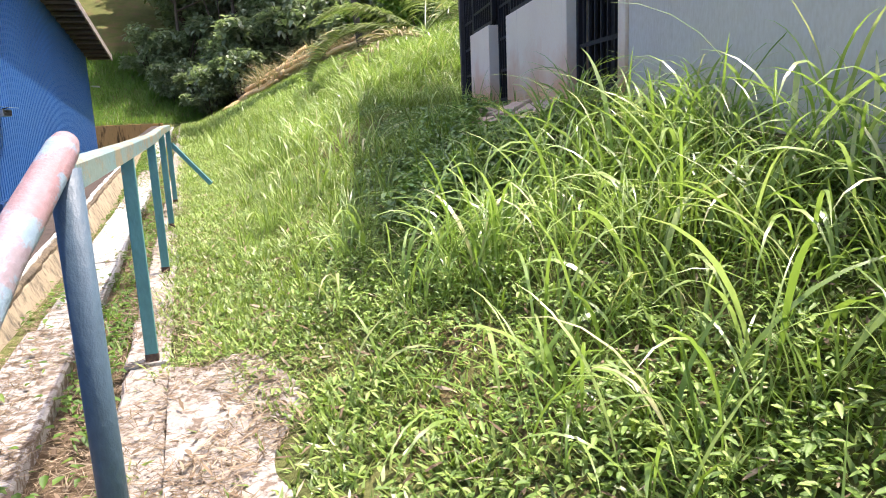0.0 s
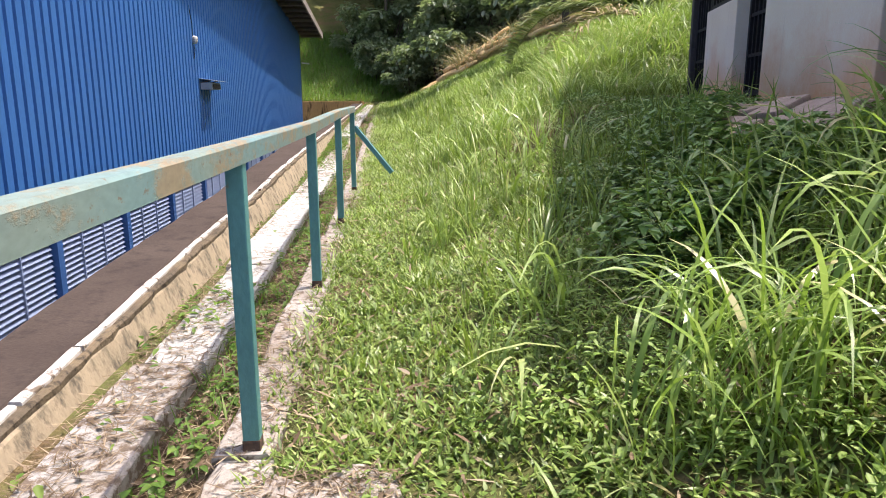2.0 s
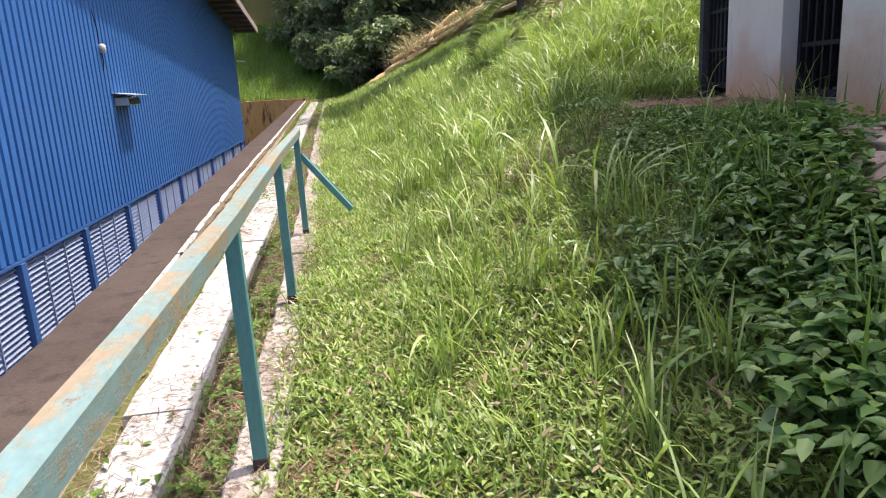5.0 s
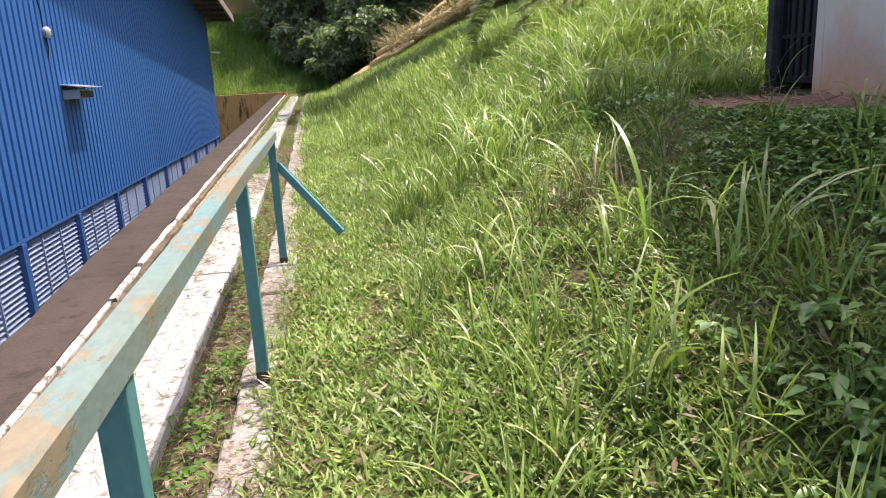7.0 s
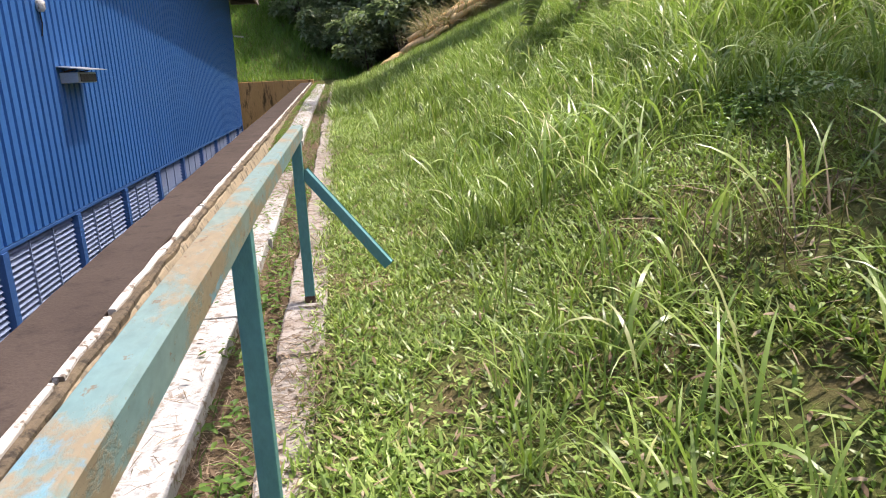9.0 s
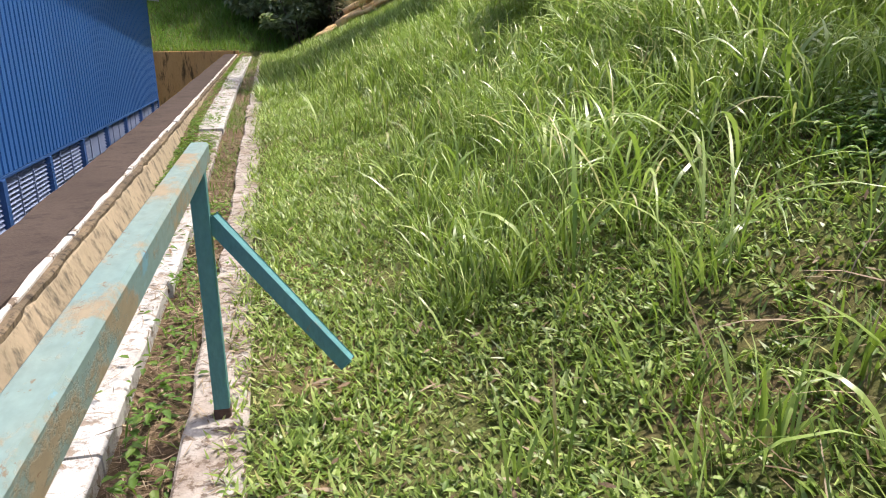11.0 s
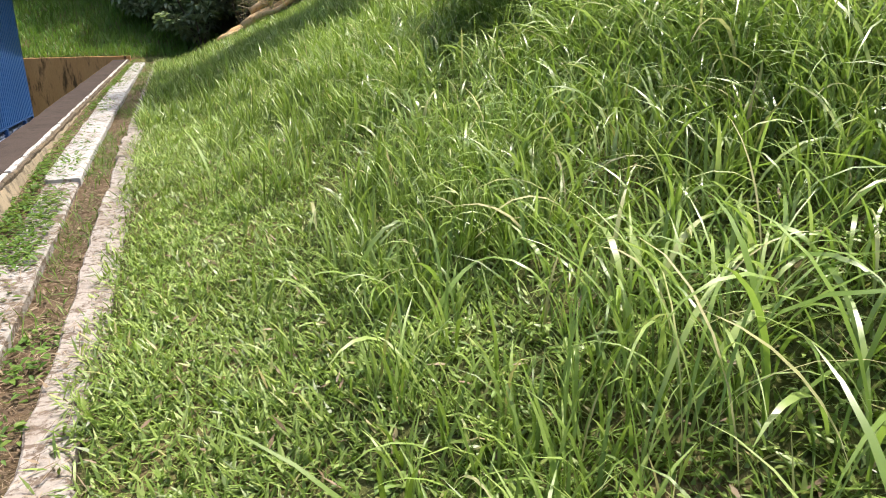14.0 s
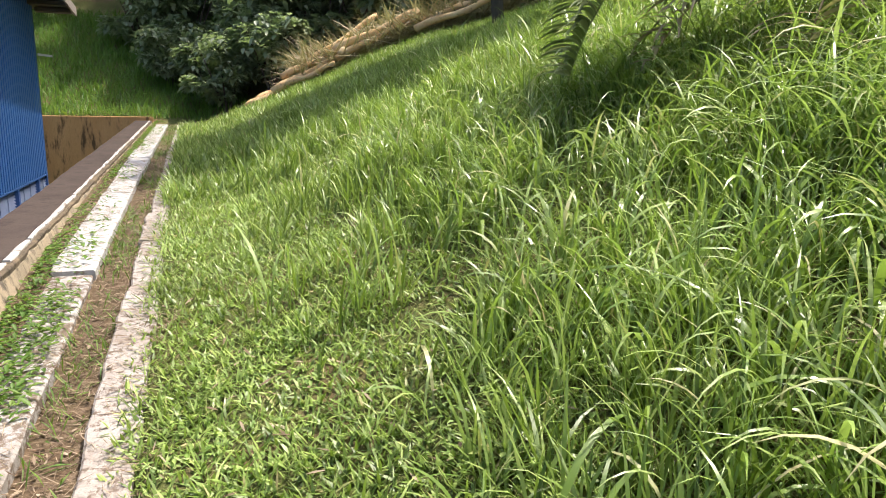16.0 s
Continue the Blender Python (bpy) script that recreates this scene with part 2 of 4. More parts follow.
def box(bm, x0, x1, y0, y1, z0, z1, bevel=0.0, m=None):
    r = bmesh.ops.create_cube(bm, size=1.0)["verts"]
    for v in r:
        v.co = Vector((x0 + (v.co.x + 0.5) * (x1 - x0), y0 + (v.co.y + 0.5) * (y1 - y0), z0 + (v.co.z + 0.5) * (z1 - z0)))
    if m is not None:
        for v in r:
            v.co = m @ v.co
    if bevel:
        bmesh.ops.bevel(bm, geom=list({e for v in r for e in v.link_edges}), offset=bevel, segments=2, affect="EDGES", profile=0.6)
    return bm


def bar(bm, a, b, w, h, bevel=0.004, up=(0, 0, 1)):
    """A square bar from a to b, w across and h deep."""
    a, b = Vector(a), Vector(b)
    z = (b - a).normalized()
    x = z.cross(Vector(up))
    x = Vector((1, 0, 0)) if x.length < 1e-4 else x.normalized()
    y = z.cross(x)
    m = Matrix((x, y, z)).transposed().to_4x4()
    m.translation = a
    return box(bm, -w / 2, w / 2, -h / 2, h / 2, 0, (b - a).length, bevel, m)


def tube(bm, pts, radii, sides=12, cap=True):
    """A round tube through pts."""
    pts = [Vector(p) for p in pts]
    rings, side = [], None
    for i, p in enumerate(pts):
        d = (pts[min(i + 1, len(pts) - 1)] - pts[max(i - 1, 0)]).normalized()
        if side is None:
            side = d.orthogonal().normalized()
        side = (side - d * side.dot(d)).normalized()
        other = d.cross(side)
        r = radii[i] if isinstance(radii, (list, tuple)) else radii
        rings.append([bm.verts.new(p + (side * math.cos(a) + other * math.sin(a)) * r) for a in (2 * math.pi * k / sides for k in range(sides))])
    for a, b in zip(rings, rings[1:]):
        for k in range(sides):
            bm.faces.new((a[k], a[(k + 1) % sides], b[(k + 1) % sides], b[k]))
    if cap:
        bm.faces.new(rings[0][::-1])
        bm.faces.new(rings[-1])
    return bm


def mesh_np(name, verts, faces, material, parent=None, smooth=True):
    """A mesh from arrays of places and of four-cornered faces."""
    me = bpy.data.meshes.new(name)
    me.vertices.add(len(verts))
    me.vertices.foreach_set("co", np.ascontiguousarray(verts, dtype=np.float32).ravel())
    k = faces.shape[1]
    me.loops.add(faces.size)
    me.loops.foreach_set("vertex_index", np.ascontiguousarray(faces, dtype=np.int32).ravel())
    me.polygons.add(len(faces))
    me.polygons.foreach_set("loop_start", np.arange(len(faces), dtype=np.int32) * k)
    me.polygons.foreach_set("use_smooth", np.full(len(faces), smooth))
    me.update(calc_edges=True)
    me.validate()
    me.materials.append(material)
    ob = new(name, me)
    if parent is not None:
        ob.parent = parent
    return ob


rng = np.random.default_rng(7)


def ribbons(base, az, length, width, lean, curl, segs=4, wide=0.35, fold=0.0, droop=None):
    """Blades as tapered ribbons: base (n, 3), az the way they lean, lean and curl angles from upright, in radians."""
    n = len(base)
    s = np.linspace(0, 1, segs + 1)
    ang = lean[:, None] + curl[:, None] * s[None, :] ** 1.3
    step = length[:, None] / segs
    r = np.concatenate([np.zeros((n, 1)), np.cumsum(np.sin(ang[:, :-1]) * step, 1)], 1)
    h = np.concatenate([np.zeros((n, 1)), np.cumsum(np.cos(ang[:, :-1]) * step, 1)], 1)
    ca, sa = np.cos(az)[:, None], np.sin(az)[:, None]
    mid = np.stack([base[:, 0:1] + r * ca, base[:, 1:2] + r * sa, base[:, 2:3] + h], 2)
    prof = np.minimum(1, 0.35 + s / max(wide, 1e-3) * 0.65) * np.where(s > wide, 1 - ((s - wide) / (1 - wide)) ** 1.6 * 0.93, 1)
    tw = rng.uniform(-0.5, 0.5, n)[:, None] * np.ones_like(s)[None, :]
    half = 0.5 * width[:, None] * prof[None, :]
    off = np.stack([-sa * half * np.cos(tw), ca * half * np.cos(tw), half * np.sin(tw)], 2)
    v = np.stack([mid - off, mid + off], 2).reshape(n, -1, 3)
    k = 2 * (segs + 1)
    f = np.array([[2 * i, 2 * i + 1, 2 * i + 3, 2 * i + 2] for i in range(segs)])
    faces = (np.arange(n)[:, None, None] * k + f[None]).reshape(-1, 4)
    return v.reshape(-1, 3), faces


def joined(*sets):
    vs, fs, o = [], [], 0
    for v, f in sets:
        vs.append(v)
        fs.append(f + o)
        o += len(v)
    return np.concatenate(vs), np.concatenate(fs)


# ---- lie of the land ----
BY = (-14, 4, 6.1, 8.2, 10.4, 12.2, 14.1, 15.7, 17.25, 21.9, 32.5, 60)
BZ = (-0.75, -0.08, -0.055, 0.0, 0.025, 0.085, 0.15, 0.26, 0.40, 0.61, 0.95, 1.6)
SX = (0.1, 0.5, 0.9, 1.5, 2.0, 2.6, 3.2, 4.5, 6, 9, 15, 40)
SZ = (0.0, 0.04, 0.14, 0.40, 0.64, 0.95, 1.2, 1.8, 2.4, 3.3, 4.5, 8.0)
WY = (-14, 3.0, 4.15, 5.5, 6.5, 8.0, 9.0, 10.75, 13.7, 19.0, 32.5, 40)
WZ = (-0.9, -0.08, -0.005, 0.06, 0.11, 0.16, 0.20, 0.29, 0.395, 0.55, 0.98, 1.2)


def kerb_z(y):
    return np.interp(y, BY, BZ)


def wall_z(y):
    return np.interp(y, WY, WZ)


def land(x, y):
    """Height of the ground right of the drain."""
    x, y = np.asarray(x, float), np.asarray(y, float)
    s = np.interp(x, SX, SZ)
    flat = 1.06 - kerb_z(y)                                   # the terrace on which the small house stands
    k = np.clip((y - 10.6 - 0.25 * (x - 4)) / 2.5, 0, 1)
    k = k * k * (3 - 2 * k)
    s = np.where(s > flat, flat * (1 - k) + s * k, s)
    bumps = 0.035 * np.sin(x * 3.1 + y * 1.3) * np.sin(y * 2.3 - x * 0.7) + 0.03 * np.sin(x * 1.1 - y * 0.8)
    far = np.clip(y - 34.8, 0, None) * 0.45 + np.clip(y - 75, 0, None) * -0.40
    return kerb_z(y) + s + bumps * np.clip((x - 0.15) / 0.8, 0, 1) + far


def sheet(x, y):
    """Height of the whole ground sheet, with the drain and the sunken yard."""
    z = land(x, y)
    z = np.where(x < 0.08, kerb_z(y) - 0.08, z)
    z = np.where(x < -0.10, kerb_z(y) - 0.13, z)
    z = np.where((x < -0.44) & (x > -1.2), kerb_z(y) - 0.07, z)
    yard = np.where(y > 34.45, land(np.full_like(x, 0.2), y) + 0.1, -2.3)
    z = np.where((x < 0.08) & (y > 34.45), land(np.full_like(x, 0.2), y) + 0.05, z)
    return np.where(x < -1.1, yard, z)


xs = np.unique(np.concatenate([np.linspace(-300, -20, 15), np.linspace(-20, -1.4, 14), [-1.15, -1.05, -0.9, -0.47, -0.43, -0.15, -0.06, 0.06, 0.1],
                               np.linspace(0.2, 6, 48), np.linspace(6.5, 20, 22), np.linspace(24, 300, 15)]))
ys = np.unique(np.concatenate([np.linspace(-300, -8, 14), np.linspace(-7, 33.6, 165), [34.4, 34.5], np.linspace(35.2, 70, 40), np.linspace(80, 300, 12)]))
gx, gy = np.meshgrid(xs, ys)
gv = np.stack([gx, gy, sheet(gx, gy)], 2).reshape(-1, 3)
ii, jj = np.meshgrid(np.arange(len(xs) - 1), np.arange(len(ys) - 1))
q = (jj * len(xs) + ii).reshape(-1)
gf = np.stack([q, q + 1, q + 1 + len(xs), q + len(xs)], 1)
ground = tagged(mesh_np("ground", gv, gf, M_SOIL), "uneven grassy hillside of brown and mossy soil", "ground", kind="structure")


# ---- drain, kerbs and retaining wall ----
def run(name, x0, x1, ztop, depth, y0, y1, step, material, wob=0.0, parent=None, bev=0.012, zwob=0.5, batter=0.0):
    """A long cast piece that follows the fall of the ground: section from x0 to x1, top at ztop(y)."""
    yy = np.linspace(y0, y1, max(2, round((y1 - y0) / step) + 1))
    bm = bmesh.new()
    rings = []
    for y in yy:
        w0, w1, w2 = rng.normal(0, wob, 3) if wob else (0, 0, 0)
        z = float(ztop(y)) + w2 * zwob
        sec = ((x0 + w0, z - depth), (x0 + w0, z - bev), (x0 + w0 + bev, z), (x1 + w1 - bev, z), (x1 + w1, z - bev), (x1 + w1 + batter * depth, z - depth))
        rings.append([bm.verts.new((a, y, b)) for a, b in sec])
    for a, b in zip(rings, rings[1:]):
        for k in range(len(a)):
            bm.faces.new((a[k], a[(k + 1) % 6], b[(k + 1) % 6], b[k]))
    bm.faces.new(rings[0])
    bm.faces.new(rings[-1][::-1])
    return finish(bm, name, material, parent)


retaining = tagged(new("retaining_wall"), "stained yellowish concrete retaining wall with dark cement coping beside the drain", "wall", kind="structure")
run("wall_body", -1.30, -0.95, lambda y: wall_z(y) - 0.04, 2.6, -12, 34.15, 0.45, M_FACE, 0.004, retaining)
run("wall_face", -1.0, -0.866, lambda y: wall_z(y) - 0.036, 0.55, -12, 34.15, 0.24, M_FACE, 0.0025, retaining, 0.022, 0.8, 0.36)
run("coping", -1.33, -0.955, wall_z, 0.05, -12, 34.15, 0.3, M_DARK, 0.006, retaining, 0.01)
lip_y = -12.0
while lip_y < 33.6:
    ln = float(rng.uniform(0.5, 2.4))
    wide = float(rng.uniform(0.026, 0.048))
    run("white_lip", -0.952, -0.952 + wide, lambda v: wall_z(v) + 0.002, 0.03, lip_y, min(lip_y + ln, 34.1), 0.21, M_LIP, 0.0055, retaining, 0.006, 0.3)
    lip_y += ln + float(rng.uniform(0.0, 0.12))
run("rough_edge", -0.935, -0.872, lambda y: wall_z(y) - 0.016, 0.045, -12, 34.15, 0.11, M_CRUMB, 0.0045, retaining, 0.010, 0.8)

def strip_drop(y):
    """How far the soil strip lies below the slabs."""
    return np.interp(y, (10.0, 12.0), (0.085, 0.035))


drain = tagged(new("drain"), "shallow roadside drain with whitewashed cement edges and leaf litter", "drain", kind="structure")
run("drain_bed", -0.47, -0.10, lambda y: kerb_z(y) - 0.075, 0.1, -12, 33.2, 0.4, M_LITTER_SOIL, 0.004, drain)
run("soil_strip", -0.95, -0.64, lambda y: kerb_z(y) - strip_drop(y), 0.14, -12, 33.2, 0.3, M_LITTER_SOIL, 0.012, drain)
y = -9.0
while y < 32.5:
    n = 1.75 + rng.uniform(-0.15, 0.15)
    lift = rng.uniform(-0.002, 0.002) + (0.012 if 9.0 < y < 13.4 else -0.03 if 14.2 < y < 16.3 else 0.004)
    run("slab", -0.69 + rng.uniform(-0.03, 0.02), -0.385 + rng.uniform(-0.012, 0.012), lambda v: kerb_z(v) + lift, 0.2, y, y + n - 0.003, 0.25, M_CLEAN_SLAB if 4.8 < y < 13.4 or y > 16.5 else M_WHITE_SLAB, 0.004, drain)
    y += n
y = -9.3
while y < 32.5:
    n = 1.6 + rng.uniform(-0.5, 0.5)
    lift = rng.uniform(-0.012, 0.006)
    run("kerb_block", -0.13 + rng.uniform(-0.012, 0.012), 0.08 + rng.uniform(-0.02, 0.02), lambda v: kerb_z(v) + lift, 0.2, y, y + n - 0.004, 0.16, M_STRIP, 0.008, drain)
    y += n
back_wall = bmesh.new()
for k in range(8):
    xa = -13 + k * 1.52
    box(back_wall, xa, xa + 1.515, 34.2, 34.48, -2.5, 1.13, 0.01)
tagged(finish(back_wall, "wall_back", M_BANK), "ochre rain-streaked retaining wall across the end of the yard", "wall", kind="structure")

# concrete landing at the foot of the railing
bm = bmesh.new()
r = bmesh.ops.create_grid(bm, x_segments=14, y_segments=30, size=0.5)["verts"]
for v in r:
    a, b = v.co.x, v.co.y
    edge = 0.5 + b
    X = 0.085 + (a + 0.5) * (0.40 + 0.07 * math.sin(b * 9.0) + 0.08 * edge)
    Y = 3.04 + b * 1.50 + 0.05 * math.sin(a * 7) - 0.06 * (a + 0.5)
    v.co = Vector((X, Y, float(land(X, Y)) * 0.75 + float(kerb_z(Y)) * 0.25 + 0.016 + 0.006 * math.sin(X * 31) * math.sin(Y * 23) + (0.012 if b > 0.1 else 0.0)))
bmesh.ops.solidify(bm, geom=bm.faces[:], thickness=0.12)
tagged(finish(bm, "landing", M_STRIP), "cracked pale cement landing half covered by grass", "paving", kind="structure")

# ---- railing ----
POSTS = (4.0, 6.09, 8.19, 10.4)


def rail_z(y):
    return float(np.interp(y, (2.2, 4.0, 6.09, 8.19, 10.6), (0.978, 0.98, 0.99, 1.034, 1.05)))


railing = tagged(new("railing"), "teal-painted steel handrail with flaking paint along the drain", "railing")
for k, py in enumerate(POSTS):
    bm = bmesh.new()
    bar(bm, (0.0, py, float(kerb_z(py)) - 0.12), (0.0, py, rail_z(py) - 0.066), 0.058, 0.058, 0.006)
    part("post", bm, M_TEAL, railing)
    bm = bmesh.new()
    bar(bm, (0.0, py, float(kerb_z(py)) - 0.05), (0.0, py, float(kerb_z(py)) + 0.045), 0.062, 0.062, 0.006)
    part("rust_foot", bm, M_RUST, railing, "rusted post foot")
rail_bar = run("handrail", -0.034, 0.034, rail_z, 0.068, 2.16, 10.57, 0.21025, M_RAIL, 0.0, railing, 0.008)
rail_bar["label"] = "pale green handrail with ochre flaking paint"
bm = bmesh.new()
bar(bm, (0.028, 10.41, 0.80), (0.47, 10.26, 0.26), 0.045, 0.045, 0.005)
part("brace", bm, M_TEAL, railing)

pipe_rail = tagged(new("pipe_railing"), "round steel pipe handrail with peeling pink and grey paint", "railing")
bm = bmesh.new()
tube(bm, [(0.034, 2.11, -0.3), (0.034, 2.11, 0.3), (0.032, 2.11, 0.97)], 0.033, 20)
part("post", bm, M_PIPE, pipe_rail, "slate-blue round post", True)
bm = bmesh.new()
tube(bm, [(-0.06, 0.2, 0.32), (-0.04, 1.2, 0.665), (-0.018, 1.7, 0.842), (0.02, 2.11, 0.988), (0.025, 2.16, 1.008), (0.028, 2.195, 1.022), (0.028, 2.207, 1.026)], [0.036, 0.036, 0.036, 0.036, 0.035, 0.029, 0.017], 20)
part("handrail", bm, M_PIPE_TOP, pipe_rail, "peeling pink and grey top pipe", True)

# ---- blue hall ----
hall = tagged(new("factory_hall"), "long blue corrugated steel hall with pale louvres along its foot", "building")
HX, HY0, HY1 = -3.34, -22.0, 31.65
LOUVRE_TOP, LOUVRE_LOW = -0.26, -2.1


def roof_z(y):
    return 3.83 - 0.098 * (y - 31.8)


# corrugated cladding: trapezoid ribs
rib, prof = 0.19, ((0.0, 0.0), (0.045, 0.0), (0.058, 0.045), (0.178, 0.045))
cols = []
y = HY0
while y < HY1 - 0.2:
    for dy, dx in prof:
        cols.append((HX + dx, y + dy))
    y += rib
cols.append((HX, HY1))
c = np.array(cols)
top = np.stack([c[:, 0], c[:, 1], roof_z(c[:, 1])], 1)
low = np.stack([c[:, 0], c[:, 1], np.full(len(c), LOUVRE_TOP)], 1)
back = np.stack([c[:, 0] - 0.06, c[:, 1], np.full(len(c), LOUVRE_TOP)], 1)
n = len(c)
k = np.arange(n - 1)
cf = np.concatenate([np.stack([k, k + 1, k + 1 + n, k + n], 1), np.stack([k + n, k + 1 + n, k + 1 + 2 * n, k + 2 * n], 1)])
mesh_np("cladding", np.concatenate([top, low, back]), cf, M_BLUE, hall, False)
bm = bmesh.new()
box(bm, HX - 14, HX - 0.06, HY0, HY1 - 0.01, -2.4, 3.4)
part("hall_body", bm, M_BLUE_FRAME, hall)
bm = bmesh.new()
box(bm, HX - 0.08, HX + 0.045, HY1 - 0.06, HY1 + 0.05, -2.4, roof_z(HY1), 0.006)
part("corner_trim", bm, M_BLUE_FRAME, hall)
bm = bmesh.new()
box(bm, HX - 0.055, HX + 0.05, HY0, HY1, LOUVRE_TOP - 0.05, LOUVRE_TOP - 0.012, 0.004)
part("louvre_head", bm, M_BLUE_FRAME, hall)
# louvres between blue posts
slat_bm = bmesh.new()
box(slat_bm, -0.055, -0.047, 0.02, 1.95, -0.032, 0.032)
for v in slat_bm.verts:
    v.co.x += 0.03 * (0.5 - (v.co.z + 0.032) / 0.064) * 2
slat_me = bpy.data.meshes.new("slat")
slat_bm.to_mesh(slat_me)
slat_bm.free()
slat_me.materials.append(M_LOUVRE)
py = 5.53
PITCH = 2.08
while py < HY1:
    bm = bmesh.new()
    box(bm, HX - 0.05, HX + 0.07, py - 0.065, py + 0.065, -2.4, LOUVRE_TOP - 0.05, 0.005)
    part("louvre_post", bm, M_BLUE_FRAME, hall)
    panel = new("louvre_panel")
    panel.parent = hall
    for s in range(18):
        o = new("slat", slat_me)
        o.parent = panel
        o.location = (HX + 0.03, py + 0.06, LOUVRE_TOP - 0.08 - s * 0.066)
        o.scale.y = min(1.0, (HY1 - py - 0.1) / 2.0)
        if py > 29.9:
            o.scale.y = 0.6
    for q in (0.66, 1.31):
        if py + q < HY1 - 0.1:
            bm = bmesh.new()
            box(bm, HX + 0.008, HX + 0.026, py + q, py + q + 0.022, -1.47, LOUVRE_TOP - 0.05)
            part("mullion", bm, M_LOUVRE, panel)
    py += PITCH
bm = bmesh.new()
box(bm, HX - 0.04, HX + 0.06, HY0, HY1, -1.53, -1.46, 0.004)
part("louvre_sill", bm, M_LOUVRE, hall)
bm = bmesh.new()
yy = 5.0
while yy < HY1 - 0.2:
    box(bm, HX - 0.03, HX + 0.03, yy, yy + 0.1, -1.82, -1.53)
    yy += 0.19
box(bm, HX - 0.05, HX - 0.02, HY0, HY1, -1.84, -1.53)
part("skirt", bm, M_BLUE, hall)
bm = bmesh.new()
box(bm, HX - 0.05, HX + 0.10, HY0, HY1, -2.4, -1.84, 0.01)
part("plinth", bm, M_FACE, hall)
# roof with ribs below its verge
bm = bmesh.new()
for a, b in ((HY0, HY1 + 0.55),):
    v = [bm.verts.new(p) for p in ((-2.42, a, roof_z(a) + 0.02), (-2.42, b, roof_z(b) + 0.02), (-18, b, roof_z(b) + 0.02), (-18, a, roof_z(a) + 0.02),
                                   (-2.42, a, roof_z(a) + 0.09), (-2.42, b, roof_z(b) + 0.09), (-18, b, roof_z(b) + 0.09), (-18, a, roof_z(a) + 0.09))]
    for f in ((0, 1, 2, 3), (7, 6, 5, 4), (0, 4, 5, 1), (1, 5, 6, 2), (2, 6, 7, 3), (3, 7, 4, 0)):
        bm.faces.new([v[i] for i in f])
roof = part("roof", bm, M_ROOF, hall)
y = 6.0
while y < HY1 + 0.5:
    bm = bmesh.new()
    box(bm, -3.26, -2.44, y, y + 0.34, roof_z(y + 0.34) - 0.09, roof_z(y + 0.34) + 0.01, 0.01)
    part("rafter", bm, M_RAFTER, roof)
    y += 0.78
bm = bmesh.new()
box(bm, -2.435, -2.39, 0, 1, -0.10, 0.12)
for v in bm.verts:
    yy = HY0 + v.co.y * (HY1 + 0.58 - HY0)
    v.co.y, v.co.z = yy, roof_z(yy) + v.co.z
part("verge_board", bm, M_ROOF, roof)
bm = bmesh.new()
bar(bm, (-3.2, HY1 - 0.3, 2.66), (-2.93, HY1 - 0.1, 2.64), 0.03, 0.05)
part("corner_bracket", bm, M_GALV, hall, "small pale bracket")

# ---- small house on the terrace ----
house = tagged(new("terrace_house"), "small whitewashed house with iron grilles and soil-splashed foot", "building")
FA, FB = Vector((3.43, 6.53, 0)), Vector((4.2, 10.4, 0))
FD = (FB - FA).normalized()
HM = Matrix.Translation(FA) @ Matrix.Rotation(math.atan2(FD.y, FD.x), 4, "Z")   # local x runs along the front, local -y is outwards... away from the hill
HOUSE_Z, WALL_TOP = 1.12, 5.5


def hbox(bm, s0, s1, d0, d1, z0, z1, bevel=0.0):
    """A box along the house front: s along it, d inwards."""
    return box(bm, s0, s1, -d1, -d0, z0, z1, bevel, HM)


def hwall(s0, s1, z1, name="wall", d0=0.0, d1=0.14):
    bm = bmesh.new()
    hbox(bm, s0, s1, d0, d1, HOUSE_Z - 0.35, z1, 0.008)
    return part(name, bm, M_PLASTER if name == "yard_wall" else M_SPLASH, house)


def grille(s0, s1, z0, z1, d=0.05, gap=0.115, rails=3):
    g = new("grille")
    g.parent = house
    bm = bmesh.new()
    hbox(bm, s0, s0 + 0.05, d, d + 0.05, z0, z1)
    hbox(bm, s1 - 0.05, s1, d, d + 0.05, z0, z1)
    hbox(bm, s0, s1, d, d + 0.05, z0, z0 + 0.05)
    hbox(bm, s0, s1, d, d + 0.05, z1 - 0.05, z1)
    part("grille_frame", bm, M_IRON, g)
    n = max(1, int((s1 - s0) / gap))
    for k in range(1, n):
        bm = bmesh.new()
        s = s0 + (s1 - s0) * k / n
        hbox(bm, s - 0.011, s + 0.011, d + 0.012, d + 0.034, z0 + 0.02, z1 - 0.02)
        part("grille_bar", bm, M_IRON, g)
    for k in range(1, rails + 1):
        bm = bmesh.new()
        z = z0 + (z1 - z0) * k / (rails + 1)
        hbox(bm, s0, s1, d + 0.008, d + 0.014, z - 0.016, z + 0.016)
        part("grille_rail", bm, M_IRON, g)
    return g


hwall(2.1, 3.3, 2.08)
hwall(-0.84, 1.2, 2.06)
hwall(-7.5, -2.13, 1.9, "yard_wall")
hwall(-0.97, -0.84, 3.41, "pillar", -0.03, 0.17)
hwall(-2.12, -2.0, 3.41, "pillar", -0.02, 0.17)
grille(3.31, 4.02, 1.2, 3.4, rails=5)
grille(2.1, 3.3, 2.09, 3.4, rails=4)
grille(1.21, 2.09, 1.15, 3.4, 0.12, rails=5)
grille(-0.83, 1.2, 2.07, 3.4, rails=4)
grille(-1.99, -0.98, 1.15, 3.4, 0.05, rails=5)
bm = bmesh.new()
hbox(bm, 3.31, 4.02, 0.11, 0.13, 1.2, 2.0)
part("gate_sheet", bm, M_DIM_INSIDE, house)
